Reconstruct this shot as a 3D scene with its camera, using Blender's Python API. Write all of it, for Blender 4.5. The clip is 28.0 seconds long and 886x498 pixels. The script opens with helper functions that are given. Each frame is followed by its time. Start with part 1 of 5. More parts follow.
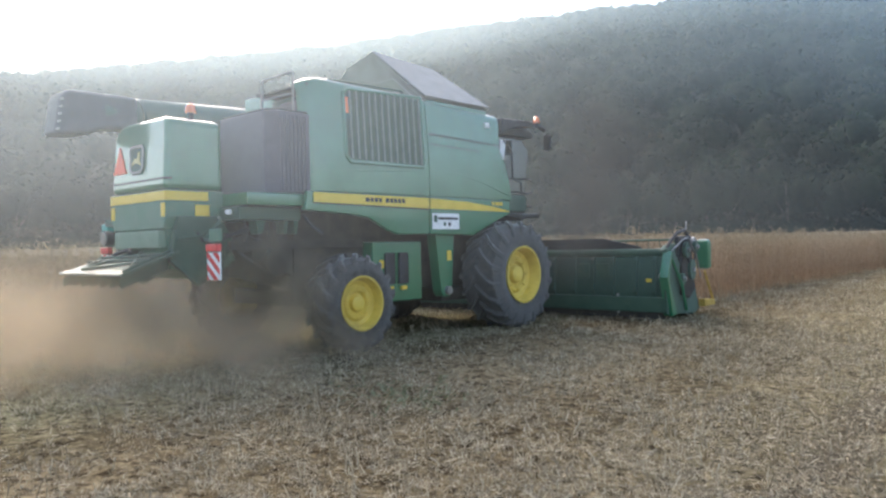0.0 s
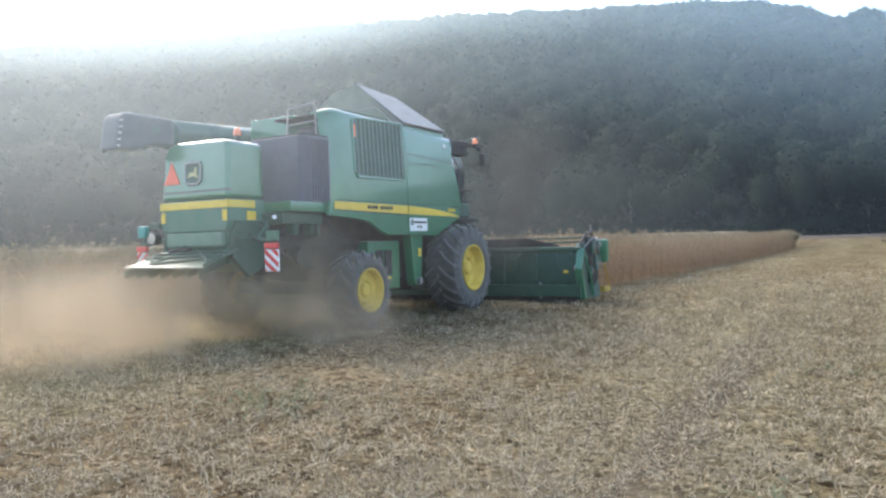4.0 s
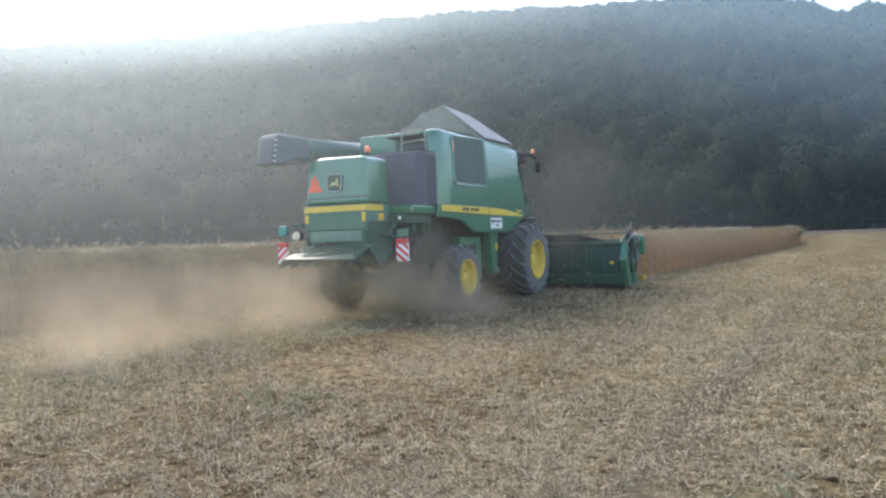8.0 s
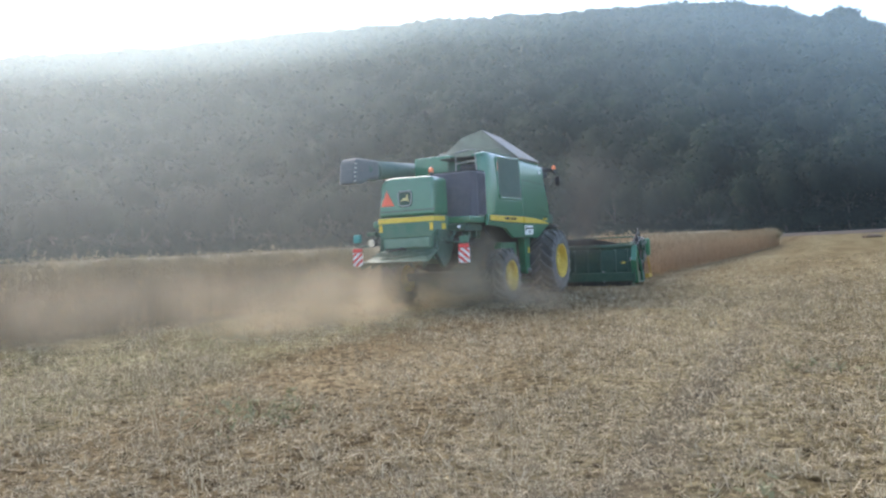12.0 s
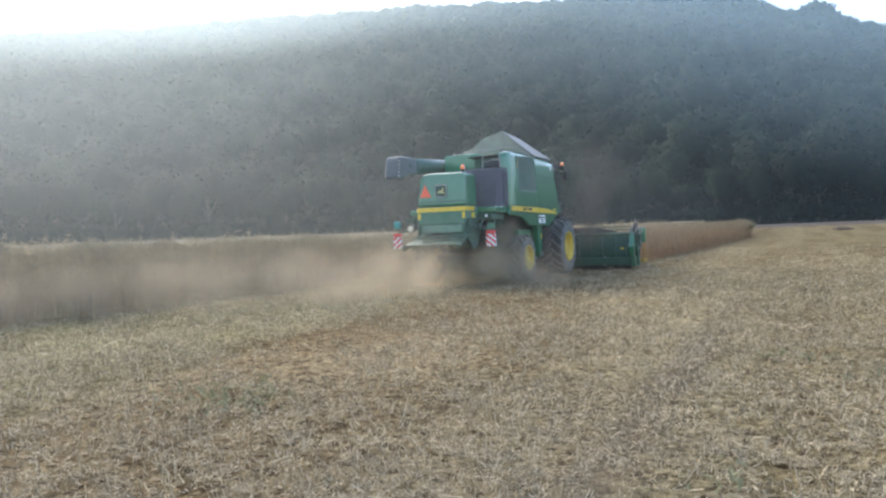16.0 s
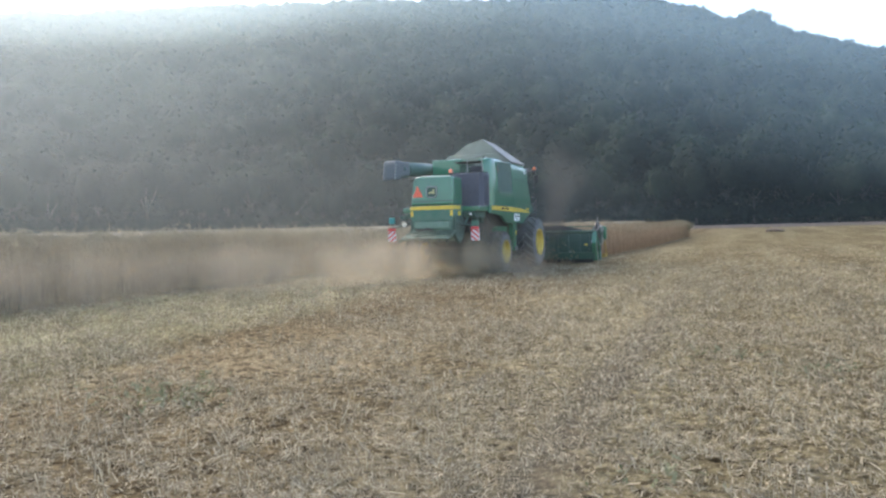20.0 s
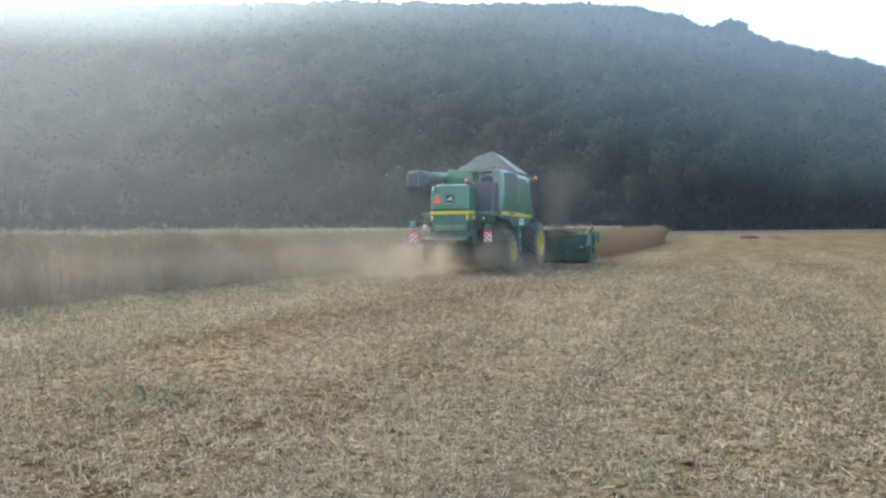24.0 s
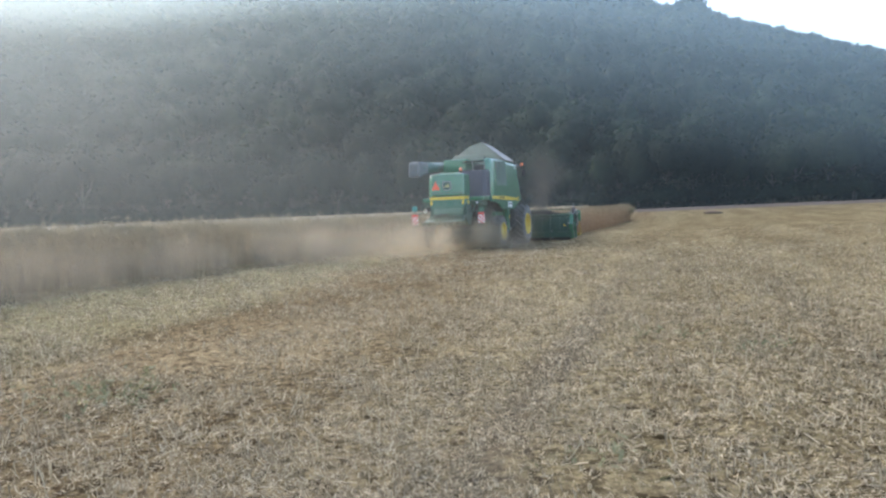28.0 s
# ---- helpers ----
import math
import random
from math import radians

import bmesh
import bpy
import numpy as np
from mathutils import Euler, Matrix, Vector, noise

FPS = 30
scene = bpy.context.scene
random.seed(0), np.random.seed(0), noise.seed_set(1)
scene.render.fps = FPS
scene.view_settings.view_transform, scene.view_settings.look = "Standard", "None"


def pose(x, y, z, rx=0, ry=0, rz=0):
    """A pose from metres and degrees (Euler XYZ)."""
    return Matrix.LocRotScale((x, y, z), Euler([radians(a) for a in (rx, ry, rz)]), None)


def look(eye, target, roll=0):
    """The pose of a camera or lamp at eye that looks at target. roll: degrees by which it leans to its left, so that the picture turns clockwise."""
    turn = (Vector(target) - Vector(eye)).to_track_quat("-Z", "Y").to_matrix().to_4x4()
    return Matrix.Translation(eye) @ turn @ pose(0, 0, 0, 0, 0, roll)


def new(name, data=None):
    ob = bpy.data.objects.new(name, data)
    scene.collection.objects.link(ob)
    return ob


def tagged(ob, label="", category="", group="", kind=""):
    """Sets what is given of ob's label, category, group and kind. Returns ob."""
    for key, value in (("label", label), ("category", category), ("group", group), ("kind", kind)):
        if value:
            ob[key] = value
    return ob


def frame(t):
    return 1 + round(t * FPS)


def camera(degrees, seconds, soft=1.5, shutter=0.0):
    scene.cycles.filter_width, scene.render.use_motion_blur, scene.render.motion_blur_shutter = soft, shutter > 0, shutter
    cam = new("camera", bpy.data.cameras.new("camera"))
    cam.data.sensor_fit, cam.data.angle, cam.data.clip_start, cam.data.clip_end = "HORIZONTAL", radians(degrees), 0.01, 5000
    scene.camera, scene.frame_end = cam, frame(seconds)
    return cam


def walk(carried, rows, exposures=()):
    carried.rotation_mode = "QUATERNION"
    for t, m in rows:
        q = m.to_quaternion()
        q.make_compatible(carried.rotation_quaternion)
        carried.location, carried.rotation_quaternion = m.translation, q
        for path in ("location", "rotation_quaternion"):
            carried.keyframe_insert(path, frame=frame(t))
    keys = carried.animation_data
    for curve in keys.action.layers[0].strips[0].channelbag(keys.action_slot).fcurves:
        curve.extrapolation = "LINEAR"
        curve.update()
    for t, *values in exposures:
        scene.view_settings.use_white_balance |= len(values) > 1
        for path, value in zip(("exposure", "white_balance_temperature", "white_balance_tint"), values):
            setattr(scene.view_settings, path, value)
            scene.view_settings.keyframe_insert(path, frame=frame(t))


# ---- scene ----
cam = camera(61.44, 28.0, soft=2.4)
EYE = 1.363
PATH = [
    (0, pose(0, 0, EYE, 89.79, 1.32, 40.79)),
    (0.5, pose(0, 0, EYE, 89.21, 0.27, 40.97)),
    (1, pose(0, 0, EYE, 88.76, 0.63, 40.84)),
    (1.5, pose(0, 0, EYE, 88.33, 1.73, 37.33)),
    (2, pose(0, 0, EYE, 88.27, 2.84, 31.28)),
    (2.5, pose(0, 0, EYE, 88.42, 2.38, 28.62)),
    (3, pose(0, 0, EYE, 88.80, 1.85, 28.30)),
    (3.5, pose(0, 0, EYE, 89.11, 1.47, 28.65)),
    (4, pose(0, 0, EYE, 89.62, 1.54, 30.14)),
    (4.5, pose(0, 0, EYE, 89.72, 2.05, 31.22)),
    (6.5, pose(0, 0, EYE, 89.72, 2.16, 31.61)),
    (7, pose(0, 0, EYE, 89.80, 2.59, 31.36)),
    (7.5, pose(0, 0, EYE, 89.45, 1.98, 31.10)),
    (8, pose(0, 0, EYE, 89.45, 1.91, 30.40)),
    (8.5, pose(0, 0, EYE, 89.09, 1.18, 31.39)),
    (9, pose(0, 0, EYE, 88.89, 2.32, 31.32)),
    (9.5, pose(0, 0, EYE, 89.39, 3.41, 30.82)),
    (10, pose(0, 0, EYE, 89.74, 3.37, 29.83)),
    (10.5, pose(0, 0, EYE, 89.95, 2.59, 29.44)),
    (11, pose(0, 0, EYE, 90.01, 2.84, 29.31)),
    (11.5, pose(0, 0, EYE, 90.04, 2.81, 29.24)),
    (13.5, pose(0, 0, EYE, 89.25, 2.46, 27.93)),
    (14, pose(0, 0, EYE, 88.89, 2.20, 27.77)),
    (14.5, pose(0, 0, EYE, 88.62, 2.20, 27.70)),
    (15, pose(0, 0, EYE, 88.65, 2.02, 27.56)),
    (15.5, pose(0, 0, EYE, 88.76, 2.03, 27.49)),
    (16, pose(0, 0, EYE, 88.94, 2.14, 27.26)),
    (16.5, pose(0, 0, EYE, 88.80, 1.66, 26.95)),
    (17, pose(0, 0, EYE, 88.91, 1.47, 26.34)),
    (17.5, pose(0, 0, EYE, 88.88, 1.88, 25.56)),
    (18, pose(0, 0, EYE, 88.90, 1.48, 24.78)),
    (18.5, pose(0, 0, EYE, 88.61, 1.49, 24.34)),
    (19, pose(0, 0, EYE, 88.60, 1.22, 23.83)),
    (19.5, pose(0, 0, EYE, 88.58, 1.52, 23.39)),
    (20, pose(0, 0, EYE, 88.55, 1.30, 23.05)),
    (20.5, pose(0, 0, EYE, 88.75, 1.50, 22.68)),
    (21, pose(0, 0, EYE, 88.71, 1.22, 22.21)),
    (21.5, pose(0, 0, EYE, 88.75, 1.30, 21.92)),
    (23.5, pose(0, 0, EYE, 88.70, 0.36, 21.53)),
    (24, pose(0, 0, EYE, 88.73, 0.61, 21.42)),
    (24.5, pose(0, 0, EYE, 88.67, 0.69, 21.00)),
    (25, pose(0, 0, EYE, 88.46, 0.65, 20.04)),
    (25.5, pose(0, 0, EYE, 88.07, 0.23, 19.27)),
    (26, pose(0, 0, EYE, 86.19, 1.12, 18.28)),
    (26.5, pose(0, 0, EYE, 88.86, 2.52, 20.82)),
    (27, pose(0, 0, EYE, 89.93, 0.77, 21.76)),
    (27.5, pose(0, 0, EYE, 88.42, 0.51, 21.76)),
    (28, pose(0, 0, EYE, 87.46, 2.36, 18.95)),
]
walk(cam, PATH, exposures=[(0, 1.82, 6700, 12), (1.3, 1.9, 6850, 13), (2.2, 2.1, 6600, 11), (4, 2.06, 6560, 11), (7, 1.92, 6560, 11), (11, 1.89, 6560, 11), (15, 1.92, 6500, 10), (25, 1.94, 6500, 10), (26, 2.06, 6500, 10), (27, 1.8, 6500, 10), (28, 1.94, 6500, 10)])

# ---- light: hazy low sun behind the ridge, bright milky sky ----
SUN_AZ, SUN_EL = 64.0, 38.0
world = bpy.data.worlds.new("sky")
scene.world = world
world.use_nodes = True
wn = world.node_tree
sky = wn.nodes.new("ShaderNodeTexSky")
sky.sky_type, sky.sun_disc = "NISHITA", False
sky.sun_elevation, sky.sun_rotation = radians(SUN_EL), radians(-SUN_AZ)
sky.air_density, sky.dust_density, sky.ozone_density = 1.0, 3.0, 1.5
wn.nodes["Background"].inputs[1].default_value = 0.15
wn.links.new(sky.outputs[0], wn.nodes["Background"].inputs[0])
sun = new("sun", bpy.data.lights.new("sun", "SUN"))
sun.data.energy, sun.data.angle, sun.data.color = 0.4, radians(20), (1.0, 0.96, 0.9)
sd = Vector((-math.sin(radians(SUN_AZ)) * math.cos(radians(SUN_EL)), math.cos(radians(SUN_AZ)) * math.cos(radians(SUN_EL)), math.sin(radians(SUN_EL))))
sun.matrix_world = look(sd * 100, (0, 0, 0))


scene.cycles.transparent_max_bounces = 96  # haze sheets and dust puffs hang in many thin layers


# ---- materials ----
def mat(name, low, high, scale=8.0, rough=0.6, metal=0.0, bump=0.0, fine=60.0, stretch=(1, 1, 1), spread=0.0, coat=0.0, film=0.0, gloss=0.5):
    """Two tones mixed by coarse and fine noise, with relief; spread varies it from piece to piece."""
    m = bpy.data.materials.new(name)
    m.use_nodes = True
    t = m.node_tree
    b = t.nodes["Principled BSDF"]
    co, mp = t.nodes.new("ShaderNodeTexCoord"), t.nodes.new("ShaderNodeMapping")
    mp.inputs["Scale"].default_value = stretch
    t.links.new(co.outputs["Object"], mp.inputs[0])
    n1, n2 = t.nodes.new("ShaderNodeTexNoise"), t.nodes.new("ShaderNodeTexNoise")
    n1.inputs["Scale"].default_value, n2.inputs["Scale"].default_value = scale, fine
    n1.inputs["Detail"].default_value, n2.inputs["Detail"].default_value = 4, 3
    for n in (n1, n2):
        t.links.new(mp.outputs[0], n.inputs["Vector"])
    add = t.nodes.new("ShaderNodeMath")
    add.operation = "MULTIPLY_ADD"
    add.inputs[1].default_value = 0.5
    t.links.new(n2.outputs[0], add.inputs[0])
    half = t.nodes.new("ShaderNodeMath")
    half.operation = "MULTIPLY_ADD"
    half.inputs[1].default_value, half.inputs[2].default_value = 0.5, 0.0
    t.links.new(n1.outputs[0], half.inputs[0])
    t.links.new(half.outputs[0], add.inputs[2])
    last = add.outputs[0]
    if spread:
        geo = t.nodes.new("ShaderNodeNewGeometry")
        sp = t.nodes.new("ShaderNodeMath")
        sp.operation = "MULTIPLY_ADD"
        sp.inputs[1].default_value = spread
        t.links.new(geo.outputs["Random Per Island"], sp.inputs[0])
        off = t.nodes.new("ShaderNodeMath")
        off.inputs[1].default_value = -spread / 2
        t.links.new(last, off.inputs[0])
        t.links.new(off.outputs[0], sp.inputs[2])
        last = sp.outputs[0]
    ramp = t.nodes.new("ShaderNodeValToRGB")
    ramp.color_ramp.elements[0].position, ramp.color_ramp.elements[1].position = 0.36, 0.64
    ramp.color_ramp.elements[0].color, ramp.color_ramp.elements[1].color = (*low, 1), (*high, 1)
    t.links.new(last, ramp.inputs[0])
    t.links.new(ramp.outputs[0], b.inputs["Base Color"])
    b.inputs["Roughness"].default_value, b.inputs["Metallic"].default_value = rough, metal
    b.inputs["Coat Weight"].default_value = coat
    b.inputs["Specular IOR Level"].default_value = gloss
    b.inputs["Coat Roughness"].default_value = 0.07
    if film:
        b.inputs["Sheen Weight"].default_value, b.inputs["Sheen Roughness"].default_value = film, 0.6
        b.inputs["Sheen Tint"].default_value = (0.9, 0.95, 0.9, 1)
    if bump:
        bp = t.nodes.new("ShaderNodeBump")
        bp.inputs["Strength"].default_value, bp.inputs["Distance"].default_value = bump, 0.02
        t.links.new(add.outputs[0], bp.inputs["Height"])
        t.links.new(bp.outputs[0], b.inputs["Normal"])
    return m


def leaf_mat(name, low, high, scale, spread, glow=0.35, fine=60.0):
    """Thin dry or green leaf: diffuse with some light let through."""
    m = mat(name, low, high, scale, 0.8, spread=spread, fine=fine)
    t = m.node_tree
    b, out = t.nodes["Principled BSDF"], t.nodes["Material Output"]
    tl, mix = t.nodes.new("ShaderNodeBsdfTranslucent"), t.nodes.new("ShaderNodeMixShader")
    b.inputs["Specular IOR Level"].default_value = 0.15
    ramp = t.nodes["Color Ramp"]
    t.links.new(ramp.outputs[0], tl.inputs[0])
    mix.inputs[0].default_value = glow
    t.links.new(b.outputs[0], mix.inputs[1])
    t.links.new(tl.outputs[0], mix.inputs[2])
    t.links.new(mix.outputs[0], out.inputs[0])
    return m


def height_tint(m, low, high):
    """Reddish stems below, heads above darkened in colour to offset the sky light: tints a plant material along its
    height.
    """
    t = m.node_tree
    ramp = t.nodes["Color Ramp"]
    co, sep, span, tint, mix = (t.nodes.new("ShaderNode" + k) for k in ("TexCoord", "SeparateXYZ", "MapRange", "ValToRGB", "Mix"))
    t.links.new(co.outputs["Object"], sep.inputs[0])
    t.links.new(sep.outputs[2], span.inputs[0])
    span.inputs[1].default_value, span.inputs[2].default_value = 0.1, 1.5
    tint.color_ramp.elements[0].color, tint.color_ramp.elements[1].color = (*low, 1), (*high, 1)
    t.links.new(span.outputs[0], tint.inputs[0])
    mix.data_type, mix.blend_type = "RGBA", "MULTIPLY"
    mix.inputs[0].default_value = 1.0
    t.links.new(ramp.outputs[0], mix.inputs[6])
    t.links.new(tint.outputs[0], mix.inputs[7])
    for node in ("Principled BSDF", "Translucent BSDF"):
        t.links.new(mix.outputs[2], t.nodes[node].inputs[0])
    return m


GREEN = mat("green_paint", (0.011, 0.125, 0.052), (0.02, 0.165, 0.072), 3, 0.28, bump=0.008, coat=1.0, film=0.04)
GREEN_DUSTY = mat("dusty_green_paint", (0.035, 0.14, 0.075), (0.09, 0.17, 0.11), 5, 0.6, bump=0.05, film=0.15)
SLAT = mat("dusty_slat_paint", (0.07, 0.125, 0.095), (0.13, 0.18, 0.15), 6, 0.6, bump=0.03, film=0.2)
# Darker copy of the green paint, with shade put into its colour.
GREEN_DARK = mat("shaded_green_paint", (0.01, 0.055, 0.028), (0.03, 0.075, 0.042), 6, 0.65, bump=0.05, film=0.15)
# Grime, with the shade under the harvester put into the same colour.
GRIME_SHADE = mat("grimy_shaded_underside", (0.018, 0.016, 0.012), (0.06, 0.048, 0.034), 5, 0.9, bump=0.1)
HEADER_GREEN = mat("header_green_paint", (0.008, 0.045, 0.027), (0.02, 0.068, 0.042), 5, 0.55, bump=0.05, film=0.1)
YELLOW = mat("yellow_paint", (0.62, 0.42, 0.03), (0.78, 0.55, 0.06), 5, 0.42, bump=0.03, coat=0.2)
OLD_YELLOW = mat("weathered_yellow_paint", (0.3, 0.2, 0.03), (0.48, 0.33, 0.06), 7, 0.7, bump=0.05)
YELLOW_DUSTY = mat("dusty_yellow_paint", (0.5, 0.34, 0.04), (0.72, 0.52, 0.08), 6, 0.55, bump=0.05)
RUBBER = mat("tyre_rubber", (0.024, 0.022, 0.022), (0.075, 0.064, 0.054), 7, 0.85, bump=0.15, film=0.3)
BLACK = mat("black_plastic", (0.012, 0.012, 0.013), (0.03, 0.03, 0.031), 6, 0.6, bump=0.05)
SCREEN = mat("dark_screen_mesh", (0.045, 0.042, 0.06), (0.075, 0.07, 0.092), 9, 0.75, bump=0.08, fine=220, film=0.5)
STEEL = mat("worn_steel", (0.22, 0.22, 0.21), (0.38, 0.37, 0.35), 10, 0.45, 0.7, bump=0.05)
PALE_GREY = mat("galvanised_tank_flap", (0.22, 0.212, 0.19), (0.3, 0.29, 0.262), 4, 0.7, 0.0, bump=0.04)
TANK_BROWN = mat("dusty_tank_panel", (0.29, 0.28, 0.235), (0.4, 0.385, 0.32), 4, 0.7, bump=0.06)
TUBE_GREY = mat("auger_tube_paint", (0.04, 0.1, 0.075), (0.07, 0.13, 0.1), 4, 0.5, bump=0.03, coat=0.15, film=0.1)
BOOT_GREY = mat("outlet_rubber", (0.05, 0.062, 0.067), (0.085, 0.098, 0.102), 5, 0.7, bump=0.04, film=0.2)
PALE_RIM = mat("pale_badge_rim", (0.32, 0.33, 0.3), (0.42, 0.42, 0.38), 12, 0.5)
WHITE = mat("white_plate", (0.7, 0.7, 0.68), (0.82, 0.82, 0.8), 6, 0.5)
RED = mat("red_reflector", (0.55, 0.03, 0.03), (0.7, 0.06, 0.05), 20, 0.4)
ORANGE = mat("orange_emblem", (0.85, 0.12, 0.05), (0.95, 0.18, 0.08), 12, 0.5)
AMBER = mat("amber_beacon", (0.75, 0.16, 0.04), (0.85, 0.22, 0.06), 10, 0.25, coat=0.5)
TEAL = mat("teal_lamp_back", (0.02, 0.22, 0.2), (0.04, 0.32, 0.28), 10, 0.45)
GLASS = mat("tinted_glass", (0.01, 0.014, 0.014), (0.015, 0.02, 0.02), 4, 0.06, coat=0.5)
CHROME = mat("lamp_reflector", (0.6, 0.6, 0.6), (0.75, 0.75, 0.75), 4, 0.15, 0.9)
SOIL = mat("bare_soil", (0.06, 0.045, 0.03), (0.14, 0.1, 0.065), 5, 0.95, bump=0.5)
BARK = mat("bark", (0.05, 0.042, 0.034), (0.11, 0.095, 0.075), 4, 0.95, bump=0.5)
FOREST_FLOOR = mat("forest_floor", (0.02, 0.028, 0.016), (0.04, 0.05, 0.028), 0.2, 0.95, fine=2.0)
def stand_tints(m):
    """Whole trees and groups of trees of another kind: greyer, greener, or turning yellow."""
    t = m.node_tree
    geo, n, tint, mix = (t.nodes.new("ShaderNode" + k) for k in ("NewGeometry", "TexNoise", "ValToRGB", "Mix"))
    n.inputs["Scale"].default_value, n.inputs["Detail"].default_value, n.inputs["Roughness"].default_value = 0.045, 3, 0.65
    t.links.new(geo.outputs["Position"], n.inputs["Vector"])
    el = tint.color_ramp.elements
    el.new(0.5)
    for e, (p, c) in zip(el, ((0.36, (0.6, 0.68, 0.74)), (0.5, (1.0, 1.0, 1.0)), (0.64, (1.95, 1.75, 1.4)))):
        e.position, e.color = p, (*c, 1)
    t.links.new(n.outputs[0], tint.inputs[0])
    mix.data_type, mix.blend_type = "RGBA", "MULTIPLY"
    mix.inputs[0].default_value = 1.0
    t.links.new(t.nodes["Color Ramp"].outputs[0], mix.inputs[6])
    t.links.new(tint.outputs[0], mix.inputs[7])
    for node in ("Principled BSDF", "Translucent BSDF"):
        t.links.new(mix.outputs[2], t.nodes[node].inputs[0])
    return m


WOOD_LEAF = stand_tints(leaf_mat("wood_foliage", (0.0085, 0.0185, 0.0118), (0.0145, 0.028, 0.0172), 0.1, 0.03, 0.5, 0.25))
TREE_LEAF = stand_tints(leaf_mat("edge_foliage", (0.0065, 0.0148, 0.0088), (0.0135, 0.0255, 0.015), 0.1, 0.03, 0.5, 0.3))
# Upper tints below 1 hold back the sky light on the crop tops.
CROP_STALK = height_tint(leaf_mat("dry_crop", (0.37, 0.325, 0.24), (0.48, 0.425, 0.32), 1.2, 0.3, 0.5), (1.1, 0.98, 0.84), (0.5, 0.5, 0.45))
RED_CROP = height_tint(leaf_mat("ripe_reddish_crop", (0.28, 0.225, 0.155), (0.42, 0.36, 0.265), 1.2, 0.4, 0.45), (1.02, 0.8, 0.66), (0.6, 0.58, 0.52))
# Darker than the stalks: the stand's self-shading is put into this colour.
SHADED_CROP = mat("self_shaded_crop", (0.2, 0.175, 0.13), (0.27, 0.235, 0.175), 3, 0.95, bump=0.4, fine=40, stretch=(4, 4, 0.6), gloss=0.0)
STRAW = leaf_mat("chopped_straw", (0.19, 0.154, 0.1), (0.44, 0.378, 0.258), 1.5, 0.65, 0.2)
DUST = leaf_mat("chaff_dust", (0.42, 0.34, 0.22), (0.55, 0.45, 0.31), 2.0, 0.4, 0.4)
WEED = leaf_mat("green_weed", (0.15, 0.155, 0.085), (0.24, 0.235, 0.14), 3, 0.5, 0.3)


